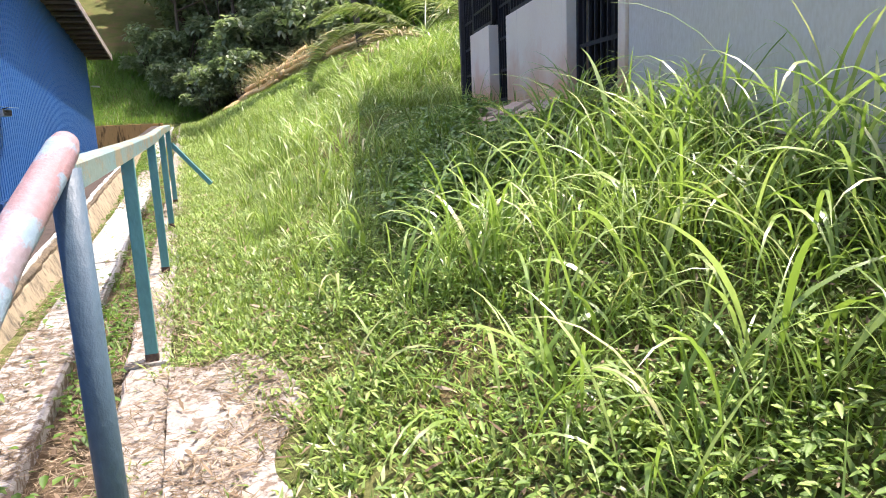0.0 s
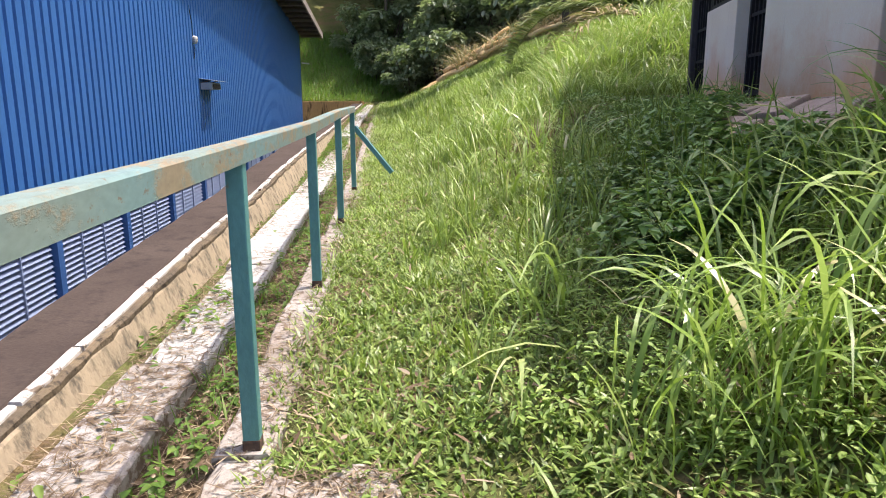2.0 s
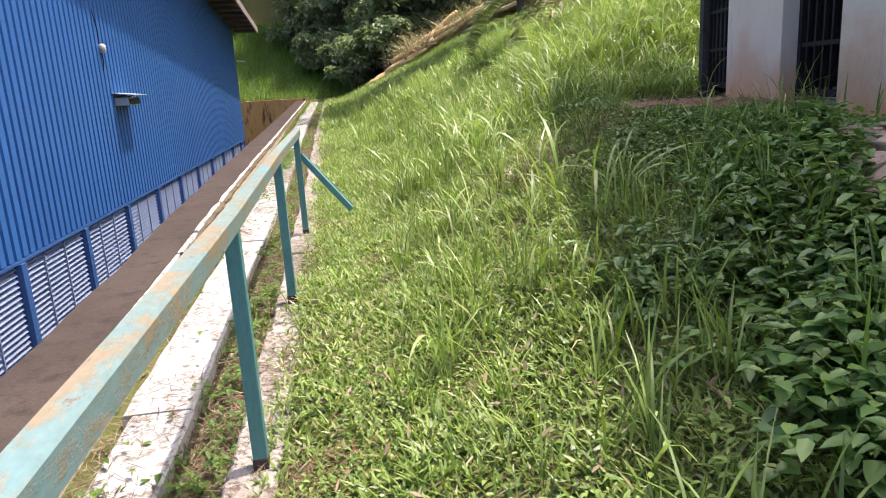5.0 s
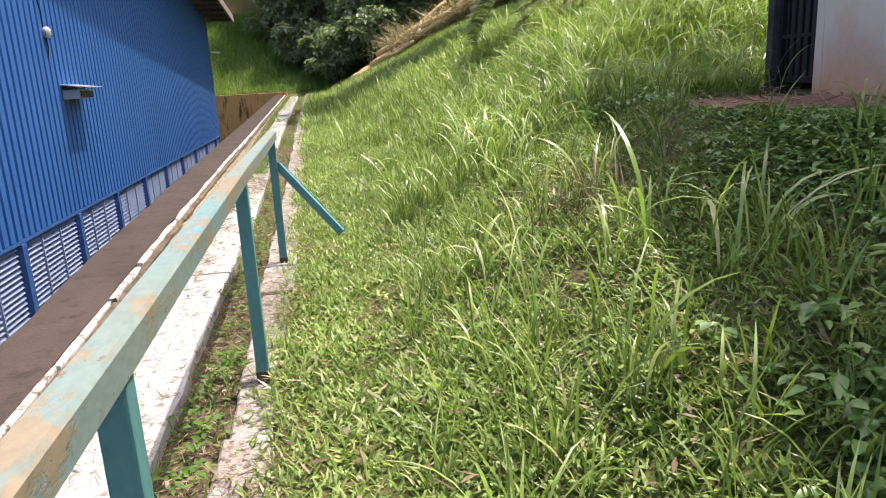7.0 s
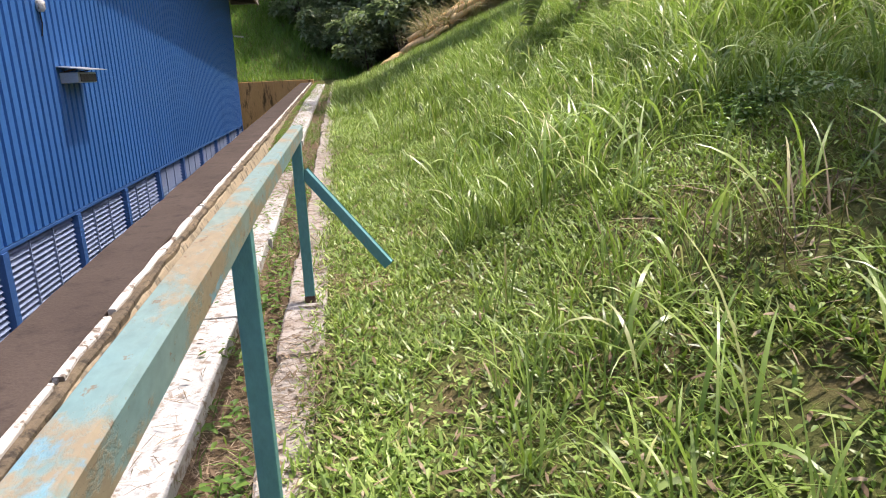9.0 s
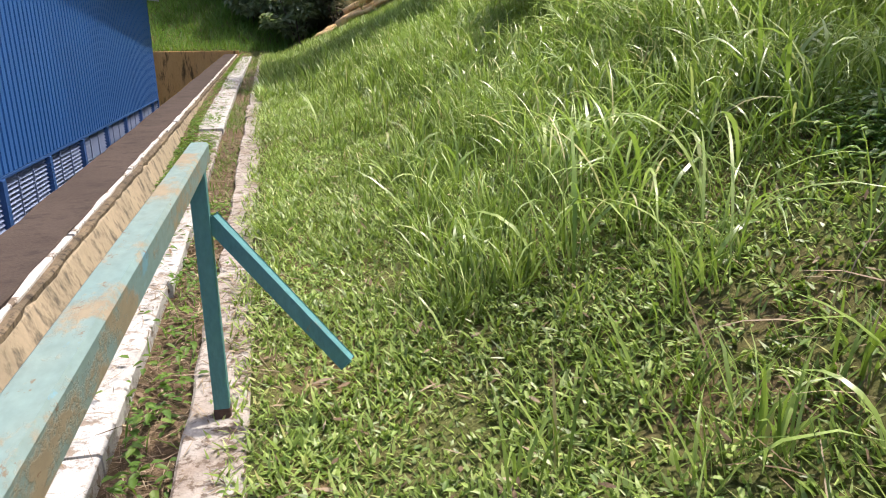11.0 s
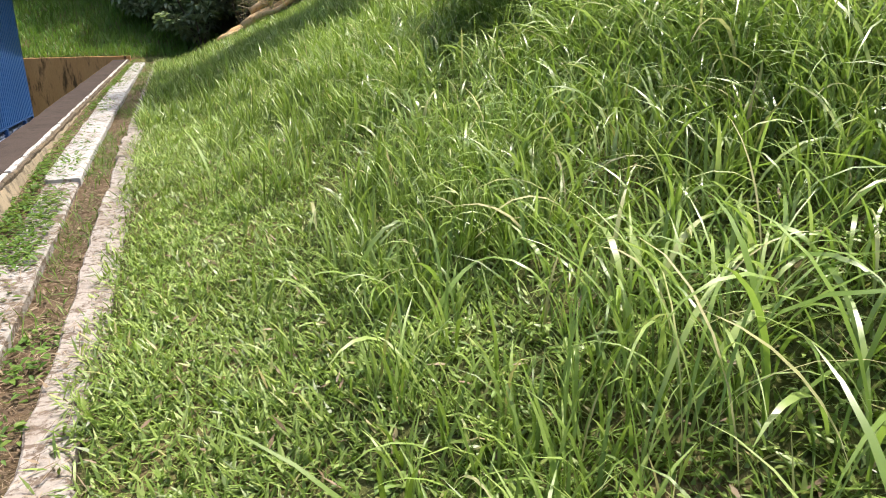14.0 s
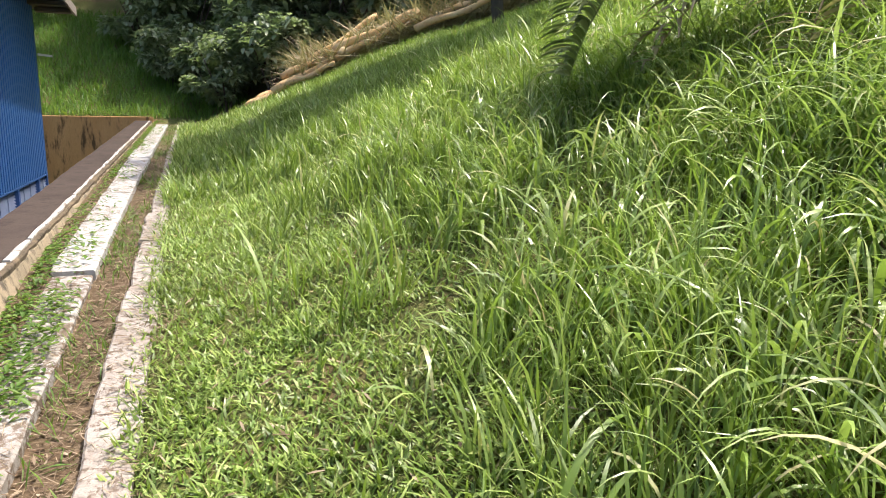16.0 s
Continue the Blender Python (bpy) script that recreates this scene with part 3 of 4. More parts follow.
# rear and side walls coloured dark to stand for the unlit room
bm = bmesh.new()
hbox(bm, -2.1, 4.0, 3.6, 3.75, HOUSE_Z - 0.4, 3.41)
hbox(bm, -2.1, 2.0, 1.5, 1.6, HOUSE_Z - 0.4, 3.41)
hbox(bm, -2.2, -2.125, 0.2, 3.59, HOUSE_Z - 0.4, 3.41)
part("rear_wall", bm, M_DIM_INSIDE, house)
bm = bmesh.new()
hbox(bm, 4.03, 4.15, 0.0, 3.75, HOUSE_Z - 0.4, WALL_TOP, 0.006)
part("side_wall", bm, M_DIM_INSIDE, house)
bm = bmesh.new()
hbox(bm, -2.1, 4.0, 0.145, 3.7, HOUSE_Z - 0.5, HOUSE_Z + 0.012, 0.01)
part("house_floor", bm, M_CONC, house)
# unseen upper block and roof, sized to cast the shade on the slope
bm = bmesh.new()
hbox(bm, -2.1, -1.95, -0.02, 3.7, 3.42, 3.54, 0.01)
hbox(bm, -1.946, 4.0, -0.02, 3.7, 3.42, WALL_TOP, 0.01)
hbox(bm, -1.95, 5.6, -0.14, 4.2, WALL_TOP, WALL_TOP + 0.12, 0.01)
part("roof", bm, M_ROOF, house)


# ---- growth on the slope ----
def spots(n, x0, x1, y0, y1):
    return rng.uniform(x0, x1, n), rng.uniform(y0, y1, n)


def patchy(x, y, s=1.0, o=0.0):
    """A smooth value of about 0 to 1 that varies over the slope."""
    return 0.5 + 0.25 * (np.sin(x * 2.1 * s + o) * np.cos(y * 1.7 * s - o) + np.sin((x + y) * 1.25 * s + 2 * o) * np.cos((x - 0.6 * y) * 2.9 * s))


def blades(x, y, l0, l1, w0, w1, lean, curl, segs, z=None, sink=0.01):
    n = len(x)
    base = np.stack([x, y, (land(x, y) if z is None else z) - sink], 1)
    return ribbons(base, rng.uniform(0, 2 * math.pi, n), rng.uniform(l0, l1, n), rng.uniform(w0, w1, n),
                   rng.uniform(lean[0], lean[1], n), rng.uniform(curl[0], curl[1], n), segs)


def in_house(x, y):
    d = (x - FA.x) * FD.y - (y - FA.y) * FD.x
    s = (x - FA.x) * FD.x + (y - FA.y) * FD.y
    return (d > -0.05) & (s < 4.2)


def bare(x, y):
    """Where the turf is worn: by the house and the shaded foot of the slope."""
    return (patchy(x, y, 1.6, 2.2) > 0.80) | (((x - 1.95) / 0.35) ** 2 + ((y - 8.9) / 0.5) ** 2 < 1)


def on_apron(x, y):
    return ((x - 2.93) / 0.45) ** 2 + ((y - 5.85) / 0.6) ** 2 < 1


def on_landing(x, y):
    return (x > 0.0) & (x < 0.44 + 0.1 * np.sin(y * 5.0)) & (y > 2.35) & (y < 3.75)


def gate_soil(x, y):
    """Bare soil before the gate."""
    return (((x - 3.6) / 0.72) ** 2 + ((y - 9.3) / 0.95) ** 2 < 1)


TROD_Y = (-1, 1, 4.5, 6.5, 8.5, 10, 12.5, 13.2)
TROD_X = (0.3, 0.35, 0.40, 0.28, 0.36, 0.55, 0.40, 0.0)


def trodden(x, y):
    """The line that feet keep low."""
    return np.abs(x - np.interp(y, TROD_Y, TROD_X)) < 0.28


# short creeping turf: small flat blades, thinning out with distance
x, y = spots(350000, -0.05, 3.3, -0.5, 20)
keep = (rng.uniform(0, 1, len(x)) < np.where(bare(x, y), 0.28, 1.0) * np.where(y > 14, 0.7, 1.0)) & ~in_house(x, y)
keep &= rng.uniform(0, 1, len(x)) < np.clip((x + 0.06) / 0.24, 0.05, 1)
keep &= ~on_apron(x, y) & (rng.uniform(0, 1, len(x)) < np.where(on_landing(x, y), np.clip((2.9 - y) * 0.35, 0.02, 0.3), 1.0)) & (rng.uniform(0, 1, len(x)) < np.where(gate_soil(x, y), 0.08, 1.0))
x, y = x[keep], y[keep]
high = 0.6 + 0.9 * patchy(x, y, 2.3, 1.1) + np.where(y > 12, 0.25, 0.0)
near = blades(x, y, 0.028 * high, 0.09 * high, 0.008, 0.0175, (0.45, 1.5), (0.0, 0.9), 2)
x, y = spots(60000, 3.2, 9, 10.5, 24)
keep = ~in_house(x, y)
side = blades(x[keep], y[keep], 0.12, 0.42, 0.012, 0.022, (0.1, 0.9), (0.3, 1.5), 3)
x, y = spots(70000, 0.0, 9, 19.5, 31.2)
far = blades(x, y, 0.1, 0.3, 0.016, 0.03, (0.2, 1.1), (0.2, 1.0), 2)
tagged(mesh_np("turf", *joined(near, side, far), M_GRASS), "bright green creeping turf covering the slope beside the drain", "grass", kind="stuff")

# taller upright grass in drifts
cx, cy = spots(11500, 0.25, 4.2, -1, 24)
want = np.clip((patchy(cx, cy, 1.0, 0.7) - 0.25) * 2.2, 0, 1) * np.clip((cx - 0.35) / 0.9, 0.10, 1) * np.where(cy < 7.5, 0.3, np.where((cy < 10.2) & (cx > 1.9), 0.02, np.where(cy < 10.6, 0.2, 1.0))) * np.where(cy > 10.8, np.clip((cx - 0.6) / 1.2, 0.12, 1), 1)
keep = rng.uniform(0, 1, len(cx)) < want
cx, cy = np.repeat(cx[keep], 9), np.repeat(cy[keep], 9)
size = np.repeat(rng.uniform(0.65, 1.3, len(cx) // 9), 9)
x, y = cx + rng.normal(0, 0.035, len(cx)), cy + rng.normal(0, 0.035, len(cy))
keep = ~in_house(x, y) & ~trodden(x, y) & ~on_landing(x, y) & ~gate_soil(x, y) & ~on_apron(x, y)
x, y, size = x[keep], y[keep], size[keep]
tall = blades(x, y, 0.14 * size, 0.42 * size, 0.006, 0.0145 + 0.0009 * np.clip(y - 9, 0, 12), (0.02, 0.55), (0.2, 1.9), 4)
tagged(mesh_np("tall_grass", *tall, M_GRASS), "knee-high bright green grass standing in drifts", "grass", kind="stuff")

# long arching blades in tufts
TUFTS = ((1.15, 2.05, 0.75), (1.18, 4.5, 0.8), (1.49, 3.45, 1.0), (2.31, 2.47, 1.0), (1.31, 2.42, 0.9), (1.96, 2.63, 1.0), (2.5, 2.5, 1.0), (1.74, 1.75, 0.9), (1.37, 1.7, 0.8),
         (1.6, 3.5, 1.0), (1.25, 3.36, 0.9), (1.77, 3.35, 1.0), (1.28, 3.55, 0.95), (1.39, 4.16, 0.5), (2.2, 3.4, 1.0), (2.6, 3.2, 1.0),
         (0.77, 6.56, 0.55), (1.95, 8.84, 0.7), (1.23, 8.5, 0.6), (1.67, 7.85, 0.75), (1.38, 6.9, 0.8), (1.96, 7.28, 0.8), (0.26, 7.93, 0.3), (0.92, 7.81, 0.45),
         (1.19, 7.89, 0.9), (1.7, 9.05, 0.7), (1.82, 10.62, 1.0), (1.78, 10.0, 0.9), (1.67, 11.2, 1.0), (1.18, 11.5, 0.7), (1.49, 10.6, 0.8), (1.12, 10.98, 0.6), (1.86, 10.93, 1.0),
         (1.84, 14.2, 0.9), (1.22, 13.3, 0.7), (1.13, 13.9, 0.7), (1.92, 12.6, 1.0), (1.25, 12.9, 0.7), (1.83, 13.8, 0.9), (1.54, 14.2, 0.7), (2.0, 14.4, 0.9), (2.53, 13.6, 1.1),
         (2.3, 12.0, 1.1), (2.6, 12.6, 1.1), (2.7, 14.6, 1.1), (2.5, 15.4, 1.1), (2.07, 15.5, 0.9), (0.69, 18.0, 0.6))
tx, ty, tl = [], [], []
for a, b, l in TUFTS:
    l *= 0.75 if b > 11 and a < 1.6 else 1.0
    k = rng.integers(9, 16)
    tx.append(a + rng.normal(0, 0.07, k)), ty.append(b + rng.normal(0, 0.07, k)), tl.append(np.full(k, l))
cx, cy = spots(1900, 0.7, 4.6, 0.2, 24)
want = np.where((cy > 10.5) & (cx < 1.7), 0.25, 1.0) * np.clip((patchy(cx, cy, 0.8, 1.9) - 0.28) * 1.7, 0, 1) * np.clip((cx - 0.6) / 1.3, 0.05, 1) * np.where((cy > 4.6) & (cy < 10.5), 0.10, 1.0) * np.where((cx > 1.9) & (cy > 5) & (cy < 10.2), 0.0, 1.0)
keep = (rng.uniform(0, 1, len(cx)) < want) & ~in_house(cx, cy)
cx, cy = cx[keep], cy[keep]
ex, ey = spots(900, 1.75, 4.6, 10.4, 18.5)
keep = rng.uniform(0, 1, len(ex)) < np.clip(0.25 + (patchy(ex, ey, 1.1, 3.3) - 0.3) * 1.6, 0, 1)
cx, cy = np.concatenate([cx, ex[keep]]), np.concatenate([cy, ey[keep]])
for a, b in zip(cx, cy):
    k = rng.integers(4, 10)
    tx.append(a + rng.normal(0, 0.06, k)), ty.append(b + rng.normal(0, 0.06, k)), tl.append(np.full(k, rng.uniform(0.45, 0.9)))
ex, ey = spots(260, 2.9, 4.9, 12.0, 14.6)
for a, b in zip(ex, ey):
    k = rng.integers(5, 10)
    tx.append(a + rng.normal(0, 0.08, k)), ty.append(b + rng.normal(0, 0.08, k)), tl.append(np.full(k, rng.uniform(0.75, 1.15)))
ex, ey = spots(520, 2.7, 5.8, 11.8, 17.5)
for a, b in zip(ex, ey):
    k = rng.integers(4, 8)
    tx.append(a + rng.normal(0, 0.08, k)), ty.append(b + rng.normal(0, 0.08, k)), tl.append(np.full(k, rng.uniform(0.6, 0.95)))
ex, ey = spots(330, 1.9, 3.25, 0.9, 4.7)
keep = (rng.uniform(0, 1, len(ex)) < np.clip((ex - 1.6) / 1.0, 0.3, 1)) & ~in_house(ex + 0.1, ey)
for a, b in zip(ex[keep], ey[keep]):
    k = rng.integers(5, 10)
    tx.append(a + rng.normal(0, 0.07, k)), ty.append(b + rng.normal(0, 0.07, k)), tl.append(np.full(k, rng.uniform(0.5, 0.85)))
x, y, l = np.concatenate(tx), np.concatenate(ty), np.concatenate(tl)
l = np.where((y > 11.8) & (x > 1.3) & (x < 3.0), np.minimum(l, 0.62), l)
clear = ~trodden(x, y) & ~gate_soil(x, y) & ~on_apron(x, y)
x, y, l = x[clear], y[clear], l[clear]
n = len(x)
base = np.stack([x, y, land(x, y) - 0.01], 1)
long_set = ribbons(base, rng.uniform(0, 2 * math.pi, n), l * rng.uniform(0.55, 1.05, n), rng.uniform(0.006, 0.015, n) * np.where(rng.uniform(0, 1, n) < 0.3, 1.7, 1.0), rng.uniform(0.02, 0.45, n), rng.uniform(1.1, 2.9, n), 8, 0.45)
tagged(mesh_np("long_grass", *long_set, M_LONG), "long arching yellow-green grass blades in loose tufts", "grass", kind="stuff")


def leaves(centre, az, size, tilt, ratio=0.55):
    """Pointed oval leaves folded along the midrib, six faces round (two quads and tips as quads)."""
    n = len(centre)
    t = np.array([[0, 0], [0.3, 0.5], [0.68, 0.38], [1, 0], [0.68, -0.38], [0.3, -0.5]])
    u = t[:, 0][None, :] * size[:, None]
    v = t[:, 1][None, :] * size[:, None] * ratio * 1.1
    ct, st = np.cos(tilt)[:, None], np.sin(tilt)[:, None]
    ca, sa = np.cos(az)[:, None], np.sin(az)[:, None]
    lift = np.abs(v) * 0.35
    f = u * ct - lift * st * 0
    px = centre[:, 0:1] + f * ca - v * sa
    py = centre[:, 1:2] + f * sa + v * ca
    pz = centre[:, 2:3] + u * st + lift - (u ** 2) * 0.8 / np.maximum(size[:, None], 1e-3) * 0.3
    vv = np.stack([px, py, pz], 2).reshape(-1, 3)
    ff = (np.arange(n)[:, None, None] * 6 + np.array([[0, 1, 2, 3], [0, 3, 4, 5]])[None]).reshape(-1, 4)
    return vv, ff


def weed_set(x, y, z, h0, h1, s0, s1, per, ratio=0.55):
    cs, az, sz, tl = [], [], [], []
    for a, b, c in zip(x, y, z):
        h = rng.uniform(h0, h1)
        k = rng.integers(*per)
        cs.append(np.stack([a + rng.normal(0, 0.05, k), b + rng.normal(0, 0.05, k), c + h * rng.uniform(0.35, 1.0, k)], 1))
        az.append(rng.uniform(0, 2 * math.pi, k)), sz.append(rng.uniform(s0, s1, k)), tl.append(rng.uniform(-0.35, 0.4, k))
    return leaves(np.concatenate(cs), np.concatenate(az), np.concatenate(sz), np.concatenate(tl), ratio)


x, y = spots(5200, 1.4, 3.6, 4.5, 10.2)
edge = 1.75 + 0.22 * (y - 5.5) + 0.2 * np.sin(y * 2.2)
keep = (x > edge) & ~in_house(x, y) & (rng.uniform(0, 1, len(x)) < np.clip((x - edge) / 0.5, 0.15, 1)) & ~in_house(x + 0.2, y) & (((x - 2.93) / 0.42) ** 2 + ((y - 5.85) / 0.55) ** 2 > 1) & ~gate_soil(x, y)
x, y = x[keep], y[keep]
low_part = in_house(x + 0.5, y) | (y > 6.9)
bushy = joined(weed_set(x[~low_part], y[~low_part], land(x, y)[~low_part], 0.06, 0.25, 0.04, 0.09, (8, 13)),
               weed_set(x[low_part], y[low_part], land(x, y)[low_part], 0.02, 0.11, 0.025, 0.055, (7, 12)))
x, y = rng.normal(1.9, 0.2, 120), rng.normal(6.1, 0.32, 120)
bushy = joined(bushy, weed_set(x, y, land(x, y), 0.04, 0.18, 0.035, 0.075, (7, 11)))
x, y = rng.normal(2.8, 0.2, 130), rng.normal(10.25, 0.2, 130)
bushy = joined(bushy, weed_set(x, y, land(x, y), 0.03, 0.16, 0.03, 0.06, (8, 12)))
# narrow-leaved plants on the open slope
x, y = spots(3000, 0.55, 3.2, 0.4, 5.2)
keep = (rng.uniform(0, 1, len(x)) < np.clip((x - 0.4) / 1.4, 0.12, 1) * np.clip(patchy(x, y, 1.4, 0.4) + 0.15, 0, 1)) & ~in_house(x, y)
x, y = x[keep], y[keep]
slope_set = weed_set(x, y, land(x, y), 0.03, 0.20, 0.02, 0.052, (9, 15), 0.36)
x, y = spots(4600, 0.12, 3.0, 0, 19)
keep = (rng.uniform(0, 1, len(x)) < np.clip(patchy(x, y, 1.3, 4.0) - 0.18, 0, 1)) & ~in_house(x, y) & ~on_landing(x, y) & ~gate_soil(x, y)
x, y = x[keep], y[keep]
low = weed_set(x, y, land(x, y), 0.015, 0.09, 0.018, 0.042, (7, 13), 0.45)
tagged(mesh_np("low_weeds", *joined(low, slope_set), M_CLOVER), "small pale green leaves creeping through the turf", "weeds", kind="stuff")
tagged(mesh_np("broadleaf_weeds", *bushy, M_WEED), "dark green broad-leaved weeds thick in the shade of the house", "weeds", kind="stuff")

# creepers and litter in the drain
x, y = spots(24000, -0.80, -0.42, -2, 34)
keep = rng.uniform(0, 1, len(x)) < np.clip((patchy(x, y, 0.9, 5.0) - 0.35) * 2 + (y > 11) * 0.6 - (x + 0.8) * 1.4 + np.clip((3.0 - np.abs(y - 17.0)) * 0.3, 0, 0.5), 0.03, 1)
keep &= ~((x > -0.70) & (y > 6.6) & (y < 14.8) & (rng.uniform(0, 1, len(x)) < 0.86))
keep &= rng.uniform(0, 1, len(x)) < np.where(y > 18, 0.55, 1.0)
keep &= ~((x > -0.68) & (y > 16.5) & (rng.uniform(0, 1, len(x)) < 0.85))
x, y = x[keep], y[keep]
creep = leaves(np.stack([x, y, np.where(x < -0.69, kerb_z(y) - strip_drop(y) + 0.01, kerb_z(y)) + rng.uniform(0.012, 0.06, len(x))], 1), rng.uniform(0, 6.28, len(x)), rng.uniform(0.025, 0.065, len(x)), rng.uniform(-0.4, 0.5, len(x)), 0.42)
cx, cy = spots(300, -0.36, -0.14, -0.5, 14)
cx = cx[patchy(cx, cy, 0.9, 0.5) > 0.45]
cy = cy[:len(cx)]
creep = joined(creep, weed_set(cx, cy, kerb_z(cy) - 0.07, 0.03, 0.14, 0.025, 0.06, (6, 12), 0.5))
x, y = spots(7500, -0.38, -0.12, -2, 33)
keep = rng.uniform(0, 1, len(x)) < np.clip((patchy(x, y, 1.1, 3.0) - 0.3) * 1.9, 0.12, 1)
x, y = x[keep], y[keep]
gut = blades(x, y, 0.05, 0.16, 0.006, 0.012, (0.4, 1.4), (0.2, 0.9), 2, kerb_z(y) - 0.075, 0.0)
tagged(mesh_np("creeping_weeds", *joined(creep, gut), M_CREEP), "small green creepers growing over the drain edges", "weeds", kind="stuff")
x, y = spots(62000, -0.79, 0.24, -1, 34)
y = -1 + 35 * ((y + 1) / 35) ** 1.7
zz = np.where(x < -0.69, kerb_z(y) - strip_drop(y) + 0.01 + 0.03 * rng.uniform(0, 1, len(x)), np.where(x < -0.385, kerb_z(y) + np.where((y > 6.5) & (y < 14.8), 0.018, 0.004), np.where(x < -0.13, kerb_z(y) - 0.07, kerb_z(y) + 0.008)))
keep = rng.uniform(0, 1, len(x)) < np.where((x > -0.385) & (x < -0.13), 1.0, np.clip((patchy(x, y, 1.7, 8.0) - 0.42) * 3.2 + np.where(y < 6.0, 0.55, 0.0) + np.where(x < -0.62, 0.6, 0), 0.22, 0.95) * np.where((y > 6.6) & (y < 10.4) & (x > -0.74) & (x < -0.385), 0.6, 1))
x, y, zz = x[keep], y[keep], zz[keep]
ex, ey = spots(2600, 0.08, 0.58, 2.1, 3.8)
ekeep = patchy(ex, ey, 3.1, 1.0) > 0.42
x, y, zz = np.concatenate([x, ex[ekeep]]), np.concatenate([y, ey[ekeep]]), np.concatenate([zz, land(ex, ey)[ekeep] + 0.022])
lit = blades(x, y, 0.03, 0.13, 0.002, 0.0065, (1.35, 1.56), (-0.1, 0.1), 2, zz + 0.004, 0.0)
big = rng.uniform(0, 1, len(x)) < np.where((x > -0.385) & (x < -0.13), 0.16, 0.05)
lit = joined(lit, blades(x[big], y[big], 0.02, 0.06, 0.008, 0.02, (1.0, 1.5), (0.0, 0.7), 3, zz[big] + 0.006, 0.0))
tagged(mesh_np("leaf_litter", *lit, M_DRYLEAF), "dry brown grass clippings and leaves lying along the drain", "litter", kind="stuff")
x, y = spots(4200, 0.12, 2.8, 0, 17)
keep = ~in_house(x, y) & (rng.uniform(0, 1, len(x)) < np.where(y > 9, 0.35, 1.0))
x, y = x[keep], y[keep]
dead = blades(x, y, 0.03, 0.10, 0.008, 0.02, (1.0, 1.55), (0.0, 0.5), 2, land(x, y) + rng.uniform(0.01, 0.05, len(x)), 0.0)
tagged(mesh_np("fallen_leaves", *dead, M_DRYLEAF), "brown dead leaves caught in the turf", "litter", kind="stuff")


# ---- trees and far growth ----
def crown_set(n, centres, radii, size):
    """Leaves in loose clumps: each a small folded leaf turned at random."""
    k = rng.integers(0, len(centres), n)
    d = rng.normal(0, 1, (n, 3))
    d /= np.linalg.norm(d, axis=1)[:, None]
    p = np.asarray(centres)[k] + d * (np.asarray(radii)[k] * rng.uniform(0.35, 1.0, n) ** 0.6)[:, None] * np.array([1, 1, 0.75])
    return leaves(p, rng.uniform(0, 2 * math.pi, n), rng.uniform(size * 0.6, size * 1.3, n), rng.uniform(-0.9, 0.5, n), 0.6)


def tree(name, height, spread, label, leaf_count=7000, leaf=0.24, low=0.3, material=None):
    t = new(name)
    bm = bmesh.new()
    bend = rng.normal(0, 0.25, 4)
    pts = [(bend[0] * s, bend[1] * s, height * 0.75 * s - 0.3) for s in (0, 0.25, 0.5, 0.75, 1)]
    r = height * 0.011 + 0.02
    tube(bm, pts, [r, r * 0.85, r * 0.7, r * 0.5, r * 0.3], 9)
    part("trunk", bm, M_BARK, t, smooth=True)
    cs, rs = [], []
    for i in range(9):
        a, s = i * 2.4 + rng.uniform(-0.4, 0.4), low + (0.95 - low) * (i + 0.5) / 9
        b = Vector((bend[0] * s, bend[1] * s, height * 0.75 * s))
        ln = spread * rng.uniform(0.55, 1.0) * (1.15 - 0.5 * abs(s - 0.45))
        e = b + Vector((math.cos(a) * ln, math.sin(a) * ln, height * rng.uniform(0.1, 0.28)))
        bm = bmesh.new()
        tube(bm, [b, b.lerp(e, 0.5) + Vector((0, 0, 0.12)), e], [r * 0.38, r * 0.24, r * 0.08], 6)
        part("limb", bm, M_BARK, t, smooth=True)
        for f in (0.5, 0.8, 1.05):
            c = b.lerp(e, f) + Vector(rng.normal(0, 0.25, 3))
            cs.append(c), rs.append(spread * rng.uniform(0.22, 0.4))
    cs.append(Vector((bend[0], bend[1], height * 0.9))), rs.append(spread * 0.45)
    v, f = crown_set(leaf_count, [tuple(c) for c in cs], rs, leaf)
    mesh_np("crown", v, f, material or M_TREE, t)
    return tagged(t, label, "tree", "trees on the hill behind")


def bush(name, w, h, label, count=2600, leaf=0.16, material=None):
    t = new(name)
    for i in range(6):
        bm = bmesh.new()
        a = i * 1.05 + rng.uniform(-0.3, 0.3)
        tube(bm, [(0, 0, -0.2), (math.cos(a) * w * 0.2, math.sin(a) * w * 0.2, h * 0.4), (math.cos(a) * w * 0.4, math.sin(a) * w * 0.4, h * 0.8)], [0.03, 0.022, 0.008], 5)
        part("stem", bm, M_BARK, t)
    cs = [(rng.uniform(-w, w) * 0.42, rng.uniform(-w, w) * 0.42, h * rng.uniform(0.2, 0.8)) for _ in range(14)]
    v, f = crown_set(count, cs, [w * rng.uniform(0.16, 0.3) for _ in cs], leaf)
    mesh_np("foliage", v, f, material or M_BUSH, t)
    return tagged(t, label, "bush", "bushes on the bank")


def on_land(x, y):
    return float(sheet(np.array([float(x)]), np.array([float(y)]))[0])


